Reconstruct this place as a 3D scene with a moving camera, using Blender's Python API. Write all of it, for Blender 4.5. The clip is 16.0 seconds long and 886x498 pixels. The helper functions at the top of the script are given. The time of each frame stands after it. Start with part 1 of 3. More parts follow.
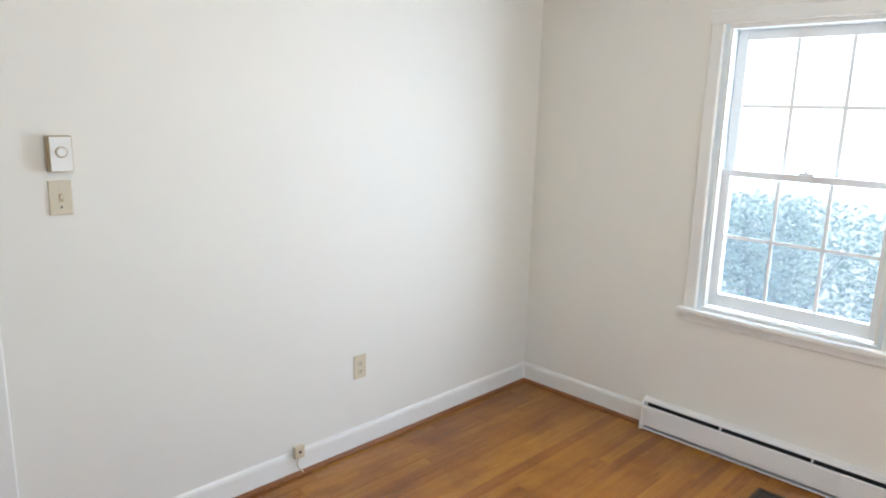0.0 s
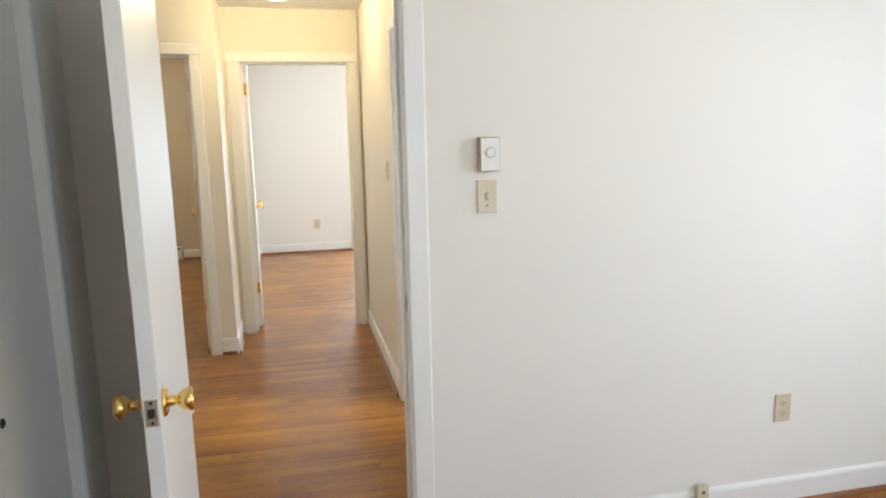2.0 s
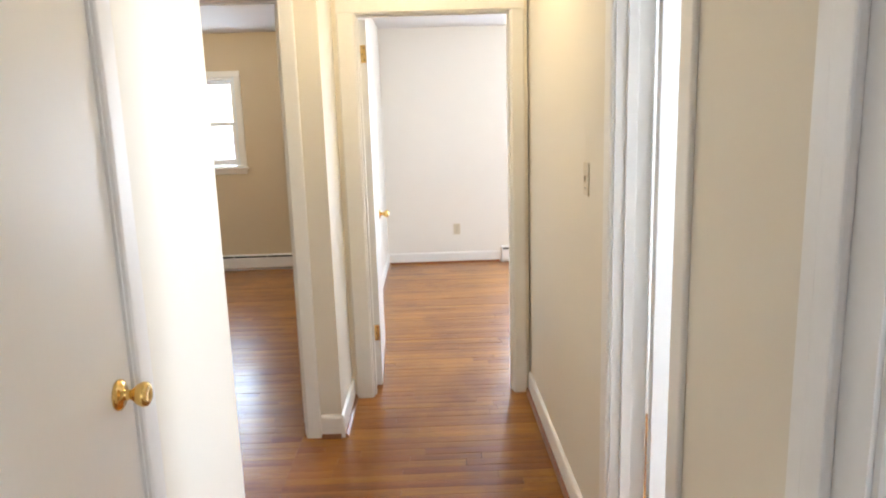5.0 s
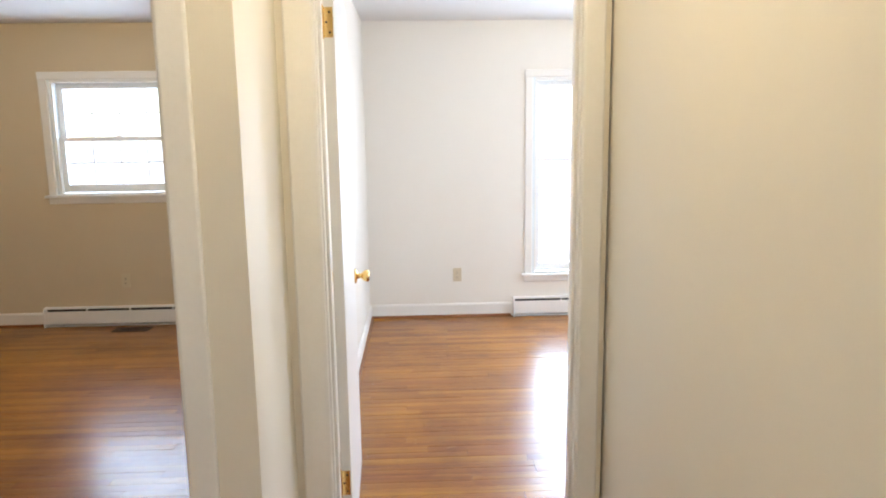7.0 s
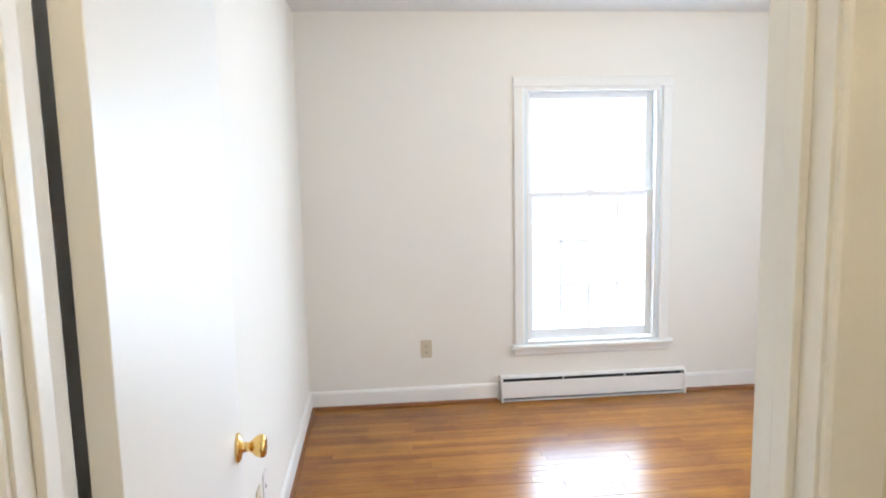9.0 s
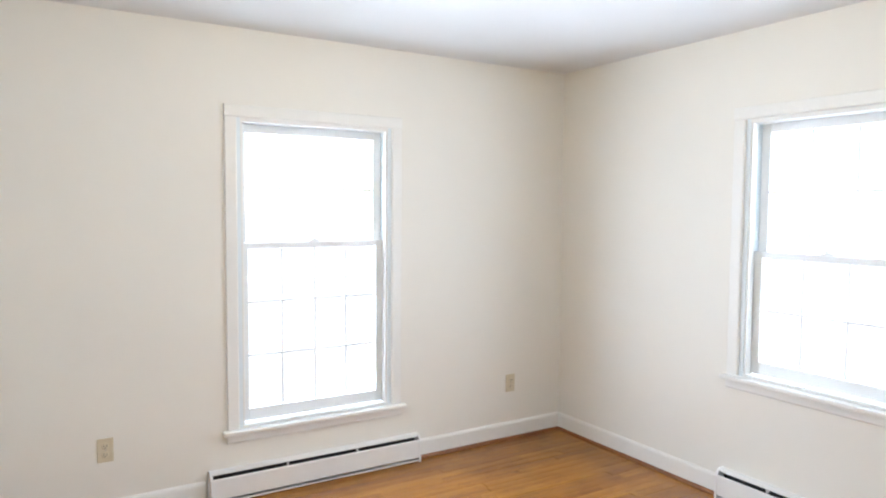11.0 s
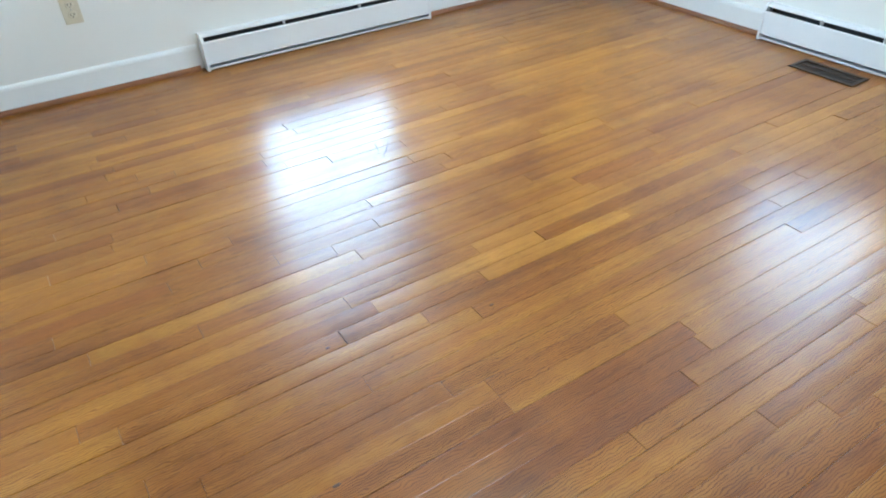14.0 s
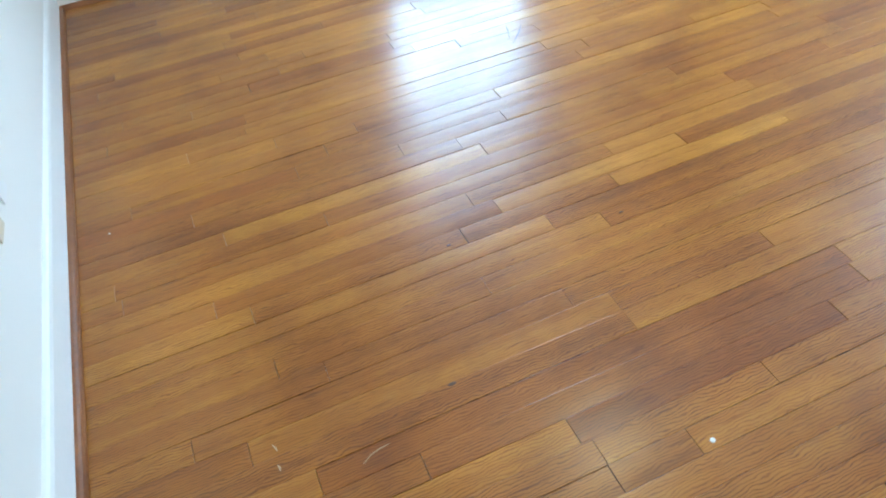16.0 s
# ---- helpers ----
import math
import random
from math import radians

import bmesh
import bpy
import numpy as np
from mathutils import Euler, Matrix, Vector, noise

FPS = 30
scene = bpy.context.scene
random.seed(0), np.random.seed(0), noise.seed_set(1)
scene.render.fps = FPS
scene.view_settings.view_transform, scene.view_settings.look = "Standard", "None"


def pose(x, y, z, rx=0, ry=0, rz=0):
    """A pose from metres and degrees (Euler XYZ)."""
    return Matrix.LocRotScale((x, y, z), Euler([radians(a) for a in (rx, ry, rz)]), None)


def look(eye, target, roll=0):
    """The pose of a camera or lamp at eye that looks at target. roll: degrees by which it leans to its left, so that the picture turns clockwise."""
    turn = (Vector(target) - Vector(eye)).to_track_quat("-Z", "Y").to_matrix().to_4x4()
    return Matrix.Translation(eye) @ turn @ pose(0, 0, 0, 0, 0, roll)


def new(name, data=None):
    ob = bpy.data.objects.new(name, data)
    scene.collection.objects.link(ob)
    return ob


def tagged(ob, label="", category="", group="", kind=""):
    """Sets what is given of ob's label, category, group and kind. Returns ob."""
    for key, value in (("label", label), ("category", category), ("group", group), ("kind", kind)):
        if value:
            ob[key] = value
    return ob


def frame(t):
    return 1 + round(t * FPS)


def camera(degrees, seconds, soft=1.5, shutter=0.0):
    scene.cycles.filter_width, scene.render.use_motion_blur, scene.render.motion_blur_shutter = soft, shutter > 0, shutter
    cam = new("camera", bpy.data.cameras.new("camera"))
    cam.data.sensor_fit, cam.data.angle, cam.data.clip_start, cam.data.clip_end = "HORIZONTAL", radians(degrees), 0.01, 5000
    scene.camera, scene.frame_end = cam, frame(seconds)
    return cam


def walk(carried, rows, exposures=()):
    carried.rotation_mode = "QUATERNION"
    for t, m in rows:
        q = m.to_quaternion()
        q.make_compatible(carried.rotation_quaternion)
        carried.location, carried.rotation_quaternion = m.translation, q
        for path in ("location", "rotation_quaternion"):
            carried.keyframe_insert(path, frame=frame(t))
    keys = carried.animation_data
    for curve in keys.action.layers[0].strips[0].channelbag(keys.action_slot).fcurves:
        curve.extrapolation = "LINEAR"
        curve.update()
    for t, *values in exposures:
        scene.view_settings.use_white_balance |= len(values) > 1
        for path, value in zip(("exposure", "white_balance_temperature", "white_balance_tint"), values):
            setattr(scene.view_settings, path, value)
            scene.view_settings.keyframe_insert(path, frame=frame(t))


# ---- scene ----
cam = camera(66.2, 16.0, soft=2.0)
EXPOSURES = [(0.0, 1.78, 5700, 11), (1.0, 1.78, 5750, 11), (2.0, 1.82, 5850, 12), (3.2, 1.84, 5950, 14), (5.5, 1.86, 5750, 16), (8.0, 1.57, 5600, 14), (10.5, 1.36, 5700, 13), (12.0, 1.34, 5750, 13), (13.5, 1.53, 5000, 4), (14.5, 1.58, 4700, 0), (16.0, 1.58, 4700, 0)]
PATH = [
    (0, (-0.387, -2.383, 1.613), (1.007, -1.007, 1.206), 1.5),
    (0.5, (-0.436, -2.499, 1.629), (0.81, -0.966, 1.315), 1.7),
    (1, (-0.453, -2.514, 1.586), (0.475, -0.766, 1.298), 0.9),
    (1.5, (-0.449, -2.386, 1.549), (0.098, -0.492, 1.212), -1.2),
    (2, (-0.355, -2.187, 1.525), (0.071, -0.264, 1.178), -1.2),
    (2.5, (-0.243, -2.033, 1.511), (-0.074, -0.074, 1.149), -0.9),
    (3, (-0.241, -1.697, 1.496), (-0.134, 0.269, 1.148), -0.6),
    (3.2, (-0.235, -1.603, 1.477), (-0.138, 0.363, 1.126), -0.7),
    (5.3, (-0.326, -0.25, 1.502), (-0.296, 1.714, 1.128), -1.8),
    (5.5, (-0.321, -0.105, 1.501), (-0.26, 1.861, 1.138), -1.3),
    (6, (-0.338, 0.237, 1.515), (-0.292, 2.206, 1.167), -0.9),
    (6.5, (-0.398, 0.649, 1.503), (-0.371, 2.62, 1.168), -0.4),
    (7, (-0.391, 1.042, 1.494), (-0.313, 3.015, 1.172), -0.8),
    (7.5, (-0.419, 1.412, 1.495), (-0.322, 3.386, 1.19), -0.9),
    (8, (-0.375, 1.767, 1.493), (-0.199, 3.741, 1.224), -1.3),
    (8.2, (-0.333, 1.915, 1.508), (-0.165, 3.89, 1.243), -1.3),
    (10.3, (-0.33, 3.033, 1.561), (0.2, 4.949, 1.347), 0.6),
    (10.5, (-0.328, 3.063, 1.581), (0.359, 4.931, 1.385), 1.1),
    (11, (-0.344, 3.12, 1.515), (0.7, 4.822, 1.394), 0.4),
    (11.5, (-0.303, 3.179, 1.485), (0.921, 4.756, 1.361), 1.0),
    (12, (-0.219, 3.294, 1.434), (1.101, 4.783, 1.233), 1.7),
    (12.5, (-0.135, 3.435, 1.332), (1.14, 4.912, 0.894), -0.1),
    (13, (-0.206, 3.534, 1.223), (1.018, 4.952, 0.525), -1.5),
    (13.5, (-0.218, 3.481, 1.184), (0.895, 4.854, 0.248), -1.0),
    (14, (-0.277, 3.424, 1.168), (0.562, 4.799, -0.017), -2.4),
    (14.5, (-0.318, 3.411, 1.164), (0.316, 4.778, -0.15), -5.2),
    (15, (-0.334, 3.412, 1.152), (0.129, 4.772, -0.239), -7.9),
    (15.4, (-0.329, 3.413, 1.139), (0.052, 4.752, -0.298), -9.7),
    (15.5, (-0.319, 3.425, 1.144), (0.055, 4.757, -0.3), -8.9),
    (16, (-0.261, 3.5, 1.169), (0.159, 4.837, -0.258), -8.0),
]
walk(cam, [(t, look(eye, target, roll)) for t, eye, target, roll in PATH], EXPOSURES)

# ---- world, sun, large lights ----
world = bpy.data.worlds.new("World")
scene.world = world
world.use_nodes = True
wnt = world.node_tree
sky = wnt.nodes.new("ShaderNodeTexSky")
sky.sky_type = "NISHITA"
sky.sun_disc = False
sky.sun_elevation = radians(42)
sky.sun_rotation = radians(215)
sky.dust_density = 0.6
sky.air_density = 1.2
wnt.nodes["Background"].inputs["Strength"].default_value = 0.15
wnt.links.new(sky.outputs["Color"], wnt.nodes["Background"].inputs["Color"])

sun = new("sun", bpy.data.lights.new("sun", "SUN"))
sun.data.energy = 4.5
sun.data.angle = radians(0.5)
sun.data.color = (1.0, 0.95, 0.87)
sun.matrix_world = look((0, 0, 20), (math.sin(radians(35)) * 20 * 1.1, math.cos(radians(35)) * 20 * 1.1, 0))


def window_lamp(x, y, z, yaw, w, h, power):
    """Sky light standing in a window's opening, shining into the room; yaw 0 shines to -y."""
    lamp = new("window_light", bpy.data.lights.new("window_light", "AREA"))
    lamp.data.shape = "RECTANGLE"
    lamp.data.size, lamp.data.size_y = w, h
    lamp.data.energy = power * w * h
    lamp.data.color = (0.84, 0.935, 1.0)
    lamp.matrix_world = pose(x, y, z, -90, 0, yaw)
    return lamp


LAMP = 15.0
window_lamp(1.018, 6.775, 1.17, 0, 0.88, 1.60, LAMP * 1.2)
window_lamp(2.888, 4.872, 1.32, -90, 0.77, 1.30, LAMP * 1.15)
window_lamp(2.888, -1.428, 1.35, -90, 0.77, 1.30, LAMP * 0.95)
# lamp of the assumed south window, which brightens the thermostat wall
window_lamp(1.00, -3.835, 1.35, 180, 0.80, 1.30, LAMP * 0.58)
window_lamp(-2.768, 6.775, 1.535, 0, 0.98, 0.88, LAMP * 0.9)
# strong lamp for the unseen bathroom window, added to whiten the door and hall floor
window_lamp(2.888, 0.75, 1.60, -90, 0.75, 0.95, LAMP * 4.6)
# ceiling lights, all switched on; the last is unseen, added to lift dark corners
CEILING_LIGHTS = [(-0.375, 2.25, 5.8, "hall"), (0.95, 4.93, 6.5, "far bedroom"), (-2.65, 4.75, 10.0, "side room"), (0.93, -1.75, 4.0, "first room's unseen")]
for lx, ly, watts, place in CEILING_LIGHTS:
    bulb = new("ceiling_bulb", bpy.data.lights.new("ceiling_bulb", "POINT"))
    bulb.data.energy, bulb.data.color, bulb.data.shadow_soft_size = watts, (1.0, 0.77, 0.40), 0.06
    bulb.location = (lx, ly, 2.345)

# ---- materials ----


def material(name, rough=0.5, metal=0.0):
    m = bpy.data.materials.new(name)
    m.use_nodes = True
    b = m.node_tree.nodes["Principled BSDF"]
    b.inputs["Roughness"].default_value = rough
    b.inputs["Metallic"].default_value = metal
    return m, m.node_tree.nodes, m.node_tree.links, b


def noise_node(nodes, links, vec, scale, detail=3.0, rough=0.55):
    n = nodes.new("ShaderNodeTexNoise")
    n.inputs["Scale"].default_value = scale
    n.inputs["Detail"].default_value = detail
    n.inputs["Roughness"].default_value = rough
    if vec is not None:
        links.new(vec, n.inputs["Vector"])
    return n.outputs["Fac"]


def math_node(nodes, links, op, a, b=0.0, c=None):
    n = nodes.new("ShaderNodeMath")
    n.operation = op
    for i, v in enumerate((a, b) if c is None else (a, b, c)):
        if isinstance(v, (int, float)):
            n.inputs[i].default_value = v
        else:
            links.new(v, n.inputs[i])
    return n.outputs[0]


def ramp(nodes, links, fac, stops):
    n = nodes.new("ShaderNodeValToRGB")
    e = n.color_ramp.elements
    while len(e) < len(stops):
        e.new(0.5)
    for el, (p, c) in zip(e, stops):
        el.position, el.color = p, (*c, 1)
    links.new(fac, n.inputs["Fac"])
    return n.outputs["Color"]


def surface(name, c0, c1, rough, big=1.2, fine=220.0, bump=0.05, metal=0.0, gloss_var=0.1, stretch=None):
    """Painted, plastic or metal surface: two colours mixed by stains and grain, with fine relief."""
    m, nodes, links, b = material(name, rough, metal)
    geo = nodes.new("ShaderNodeNewGeometry")
    vec = geo.outputs["Position"]
    if stretch:
        mp = nodes.new("ShaderNodeMapping")
        mp.inputs["Scale"].default_value = stretch
        links.new(vec, mp.inputs["Vector"])
        vec = mp.outputs["Vector"]
    n1 = noise_node(nodes, links, vec, big, 5.0)
    n2 = noise_node(nodes, links, vec, fine, 2.0)
    n3 = noise_node(nodes, links, vec, big * 9.0, 3.0)
    mixf = math_node(nodes, links, "MULTIPLY_ADD", n2, 0.25, math_node(nodes, links, "MULTIPLY_ADD", n3, 0.25, math_node(nodes, links, "MULTIPLY", n1, 0.5)))
    links.new(ramp(nodes, links, mixf, [(0.3, c0), (0.7, c1)]), b.inputs["Base Color"])
    links.new(math_node(nodes, links, "MULTIPLY_ADD", n3, gloss_var, rough - gloss_var / 2), b.inputs["Roughness"])
    bp = nodes.new("ShaderNodeBump")
    bp.inputs["Strength"].default_value = bump
    bp.inputs["Distance"].default_value = 0.002
    links.new(math_node(nodes, links, "ADD", n2, n3), bp.inputs["Height"])
    links.new(bp.outputs["Normal"], b.inputs["Normal"])
    return m


M_WALL = surface("wall_paint", (0.80, 0.776, 0.715), (0.83, 0.806, 0.745), 0.6, 0.8, 260.0, 0.10)
# side room walls: its dim, warm light is put into this tan
M_WALL_DIM_WARM = surface("dim_warm_wall_tint", (0.60, 0.51, 0.36), (0.63, 0.54, 0.39), 0.55, 0.8, 260.0, 0.10)
# hall walls: the bulb's yellow light is partly put into this cream colour
M_WALL_LAMPLIT = surface("lamplit_wall_tint", (0.755, 0.712, 0.61), (0.785, 0.742, 0.64), 0.6, 0.8, 260.0, 0.10)
M_CEIL = surface("ceiling_paint", (0.74, 0.735, 0.725), (0.78, 0.775, 0.765), 0.8, 0.7, 180.0, 0.15)
M_TRIM = surface("trim_paint", (0.80, 0.79, 0.75), (0.85, 0.84, 0.81), 0.42, 2.5, 90.0, 0.07, gloss_var=0.14)
M_DOOR = surface("door_paint", (0.81, 0.80, 0.765), (0.835, 0.825, 0.79), 0.40, 1.6, 70.0, 0.03, gloss_var=0.06, stretch=(1, 1, 0.35))
M_SASH = surface("sash_vinyl", (0.84, 0.855, 0.86), (0.87, 0.885, 0.89), 0.35, 3.0, 150.0, 0.03)
M_TRACK = surface("window_track", (0.74, 0.80, 0.825), (0.80, 0.85, 0.87), 0.4, 4.0, 150.0, 0.03)
M_HEAT = surface("heater_enamel", (0.80, 0.79, 0.77), (0.85, 0.845, 0.83), 0.35, 3.0, 200.0, 0.03)
M_DARK = surface("dark_slot", (0.012, 0.012, 0.013), (0.03, 0.03, 0.03), 0.6, 6.0, 200.0, 0.1)
M_BRASS = surface("polished_brass", (0.80, 0.53, 0.16), (0.90, 0.65, 0.25), 0.17, 9.0, 300.0, 0.02, metal=1.0, gloss_var=0.12)
M_STEEL = surface("dull_steel", (0.45, 0.42, 0.36), (0.6, 0.57, 0.5), 0.35, 9.0, 300.0, 0.03, metal=1.0)
M_IVORY = surface("ivory_plastic", (0.60, 0.53, 0.38), (0.66, 0.59, 0.44), 0.35, 5.0, 200.0, 0.02)
M_WHITE = surface("white_plastic", (0.78, 0.77, 0.73), (0.83, 0.82, 0.78), 0.35, 5.0, 200.0, 0.02)
M_BEIGE = surface("beige_metal", (0.44, 0.33, 0.16), (0.5, 0.385, 0.20), 0.4, 5.0, 200.0, 0.03)
M_SHOE = surface("stained_shoe", (0.15, 0.05, 0.014), (0.30, 0.12, 0.034), 0.35, 5.0, 120.0, 0.1)
M_VENT = surface("vent_bronze", (0.055, 0.035, 0.02), (0.10, 0.065, 0.04), 0.45, 7.0, 200.0, 0.08, metal=0.6)
M_SUB = surface("subfloor", (0.03, 0.014, 0.006), (0.05, 0.022, 0.01), 0.8, 3.0, 100.0, 0.1)
M_SCUFF = surface("varnish_scuff", (0.40, 0.25, 0.11), (0.50, 0.35, 0.19), 0.6, 30.0, 300.0, 0.1)
M_KNOT = surface("oak_knot", (0.05, 0.02, 0.006), (0.09, 0.035, 0.01), 0.4, 30.0, 300.0, 0.1)
M_GROUND = surface("dry_ground", (0.40, 0.36, 0.30), (0.56, 0.50, 0.43), 0.9, 0.25, 8.0, 0.5)
M_SIDING = surface("siding_paint", (0.62, 0.61, 0.58), (0.7, 0.69, 0.66), 0.6, 1.0, 80.0, 0.1)
M_ROOF = surface("roof_shingle", (0.08, 0.075, 0.07), (0.14, 0.13, 0.12), 0.9, 2.0, 40.0, 0.5)
M_BARK = surface("bark", (0.10, 0.075, 0.05), (0.17, 0.13, 0.09), 0.9, 8.0, 60.0, 0.6)


def leaf_material():
    """Evergreen leaves that let some light through."""
    m = surface("bush_leaf", (0.08, 0.115, 0.085), (0.12, 0.155, 0.12), 0.6, 1.5, 30.0, 0.1)
    m.node_tree.nodes["Principled BSDF"].inputs["Roughness"].default_value = 0.6
    glow = m.node_tree.nodes.new("ShaderNodeBsdfTranslucent")
    glow.inputs["Color"].default_value = (0.12, 0.16, 0.10, 1)
    mix = m.node_tree.nodes.new("ShaderNodeAddShader")
    links = m.node_tree.links
    links.new(m.node_tree.nodes["Principled BSDF"].outputs[0], mix.inputs[0])
    links.new(glow.outputs[0], mix.inputs[1])
    links.new(mix.outputs[0], m.node_tree.nodes["Material Output"].inputs["Surface"])
    return m


def oak_material():
    """Varnished strip oak: board to board colour, long grain, pores and worn varnish."""
    m, nodes, links, b = material("oak_strip", 0.25)
    geo = nodes.new("ShaderNodeNewGeometry")
    info = nodes.new("ShaderNodeObjectInfo")
    rnd = math_node(nodes, links, "FRACT", math_node(nodes, links, "ADD", info.outputs["Random"], geo.outputs["Random Per Island"]))
    rnd2 = math_node(nodes, links, "FRACT", math_node(nodes, links, "MULTIPLY", rnd, 37.31))
    rnd3 = math_node(nodes, links, "FRACT", math_node(nodes, links, "MULTIPLY", rnd, 91.7))
    shift = nodes.new("ShaderNodeCombineXYZ")
    links.new(math_node(nodes, links, "MULTIPLY", rnd, 31.0), shift.inputs[0])
    links.new(math_node(nodes, links, "MULTIPLY", rnd2, 17.0), shift.inputs[1])
    links.new(math_node(nodes, links, "MULTIPLY", rnd3, 13.0), shift.inputs[2])
    add = nodes.new("ShaderNodeVectorMath")
    add.operation = "ADD"
    links.new(geo.outputs["Position"], add.inputs[0])
    links.new(shift.outputs[0], add.inputs[1])

    def stretched(sx, sy, sz):
        mp = nodes.new("ShaderNodeMapping")
        mp.inputs["Scale"].default_value = (sx, sy, sz)
        links.new(add.outputs[0], mp.inputs["Vector"])
        return mp.outputs["Vector"]

    streak = noise_node(nodes, links, stretched(1.3, 26.0, 1.0), 1.0, 4.0)
    pores = noise_node(nodes, links, stretched(14.0, 420.0, 1.0), 1.0, 3.0, 0.6)
    fleck = noise_node(nodes, links, stretched(9.0, 120.0, 1.0), 1.0, 3.0, 0.6)
    wave = nodes.new("ShaderNodeTexWave")
    wave.wave_type, wave.bands_direction = "BANDS", "Y"
    wave.inputs["Scale"].default_value = 26.0
    wave.inputs["Distortion"].default_value = 11.0
    wave.inputs["Detail"].default_value = 2.0
    wave.inputs["Detail Scale"].default_value = 0.7
    links.new(stretched(1.1, 2.0, 1.0), wave.inputs["Vector"])

    def blend(kind, fac, a, c):
        n = nodes.new("ShaderNodeMix")
        n.data_type, n.blend_type = "RGBA", kind
        if isinstance(fac, float):
            n.inputs[0].default_value = fac
        else:
            links.new(fac, n.inputs[0])
        links.new(a, n.inputs[6])
        links.new(c, n.inputs[7])
        return n.outputs[2]

    tone = math_node(nodes, links, "MULTIPLY_ADD", rnd2, 0.32, math_node(nodes, links, "MULTIPLY", streak, 0.70))
    honey = ramp(nodes, links, tone, [(0.15, OAK[0]), (0.38, OAK[1]), (0.62, OAK[2]), (0.95, OAK[3])])
    red = ramp(nodes, links, tone, [(0.15, OAK_RED[0]), (0.55, OAK_RED[1]), (0.95, OAK_RED[2])])
    base = blend("MIX", math_node(nodes, links, "POWER", rnd3, 6.0), honey, red)
    grain = math_node(nodes, links, "MULTIPLY_ADD", wave.outputs["Fac"], 0.60, math_node(nodes, links, "MULTIPLY", pores, 0.65))
    lines = ramp(nodes, links, grain, [(0.24, (0.26, 0.15, 0.08)), (0.46, (0.78, 0.70, 0.60)), (0.64, (1.0, 1.0, 1.0))])
    grained = blend("MULTIPLY", math_node(nodes, links, "MULTIPLY_ADD", rnd, 0.50, 0.45), base, lines)
    spots = ramp(nodes, links, fleck, [(0.30, (0.40, 0.26, 0.15)), (0.42, (1.0, 1.0, 1.0))])
    flecked = blend("MULTIPLY", 0.5, grained, spots)
    cloud = noise_node(nodes, links, geo.outputs["Position"], 2.6, 4.0, 0.6)
    clouds = ramp(nodes, links, cloud, [(0.32, (0.66, 0.56, 0.48)), (0.50, (0.94, 0.93, 0.92)), (0.66, (1.12, 1.14, 1.2))])
    links.new(blend("MULTIPLY", 0.9, flecked, clouds), b.inputs["Base Color"])
    worn = noise_node(nodes, links, geo.outputs["Position"], 1.6, 2.0, 0.5)
    links.new(math_node(nodes, links, "MULTIPLY_ADD", worn, 0.12, 0.25), b.inputs["Roughness"])
    b.inputs["Coat Weight"].default_value = 0.45
    b.inputs["Specular IOR Level"].default_value = 0.28
    links.new(math_node(nodes, links, "MULTIPLY_ADD", worn, 0.14, 0.145), b.inputs["Coat Roughness"])
    bp = nodes.new("ShaderNodeBump")
    bp.inputs["Strength"].default_value = 0.16
    bp.inputs["Distance"].default_value = 0.001
    links.new(math_node(nodes, links, "MULTIPLY_ADD", pores, 0.4, math_node(nodes, links, "MULTIPLY", streak, 5.0)), bp.inputs["Height"])
    links.new(bp.outputs["Normal"], b.inputs["Normal"])
    return m


OAK = [(0.185, 0.057, 0.006), (0.315, 0.118, 0.010), (0.41, 0.174, 0.015), (0.55, 0.272, 0.03)]
OAK_RED = [(0.175, 0.050, 0.005), (0.295, 0.100, 0.009), (0.405, 0.155, 0.015)]
M_OAK = oak_material()
M_LEAF = leaf_material()


def glass_material():
    m = bpy.data.materials.new("window_glass")
    m.use_nodes = True
    nodes, links = m.node_tree.nodes, m.node_tree.links
    nodes.remove(nodes["Principled BSDF"])
    clear = nodes.new("ShaderNodeBsdfTransparent")
    clear.inputs["Color"].default_value = (0.95, 0.97, 0.96, 1)
    gloss = nodes.new("ShaderNodeBsdfGlossy")
    gloss.inputs["Roughness"].default_value = 0.02
    fres = nodes.new("ShaderNodeFresnel")
    fres.inputs["IOR"].default_value = 1.45
    mix = nodes.new("ShaderNodeMixShader")
    links.new(fres.outputs[0], mix.inputs[0])
    links.new(clear.outputs[0], mix.inputs[1])
    links.new(gloss.outputs[0], mix.inputs[2])
    links.new(mix.outputs[0], nodes["Material Output"].inputs["Surface"])
    return m


M_GLASS = glass_material()


def screen_material():
    """Fine insect mesh: mostly open, its translucent share adding a pale glare haze over the bushes."""
    m = bpy.data.materials.new("insect_screen")
    m.use_nodes = True
    nodes, links = m.node_tree.nodes, m.node_tree.links
    nodes.remove(nodes["Principled BSDF"])
    clear = nodes.new("ShaderNodeBsdfTransparent")
    haze = nodes.new("ShaderNodeBsdfTranslucent")
    haze.inputs["Color"].default_value = (0.62, 0.66, 0.70, 1)
    mix = nodes.new("ShaderNodeMixShader")
    links.new(math_node(nodes, links, "MULTIPLY_ADD", noise_node(nodes, links, None, 6.0), 0.10, 0.24), mix.inputs[0])
    links.new(clear.outputs[0], mix.inputs[1])
    links.new(haze.outputs[0], mix.inputs[2])
    links.new(mix.outputs[0], nodes["Material Output"].inputs["Surface"])
    return m


M_SCREEN = screen_material()


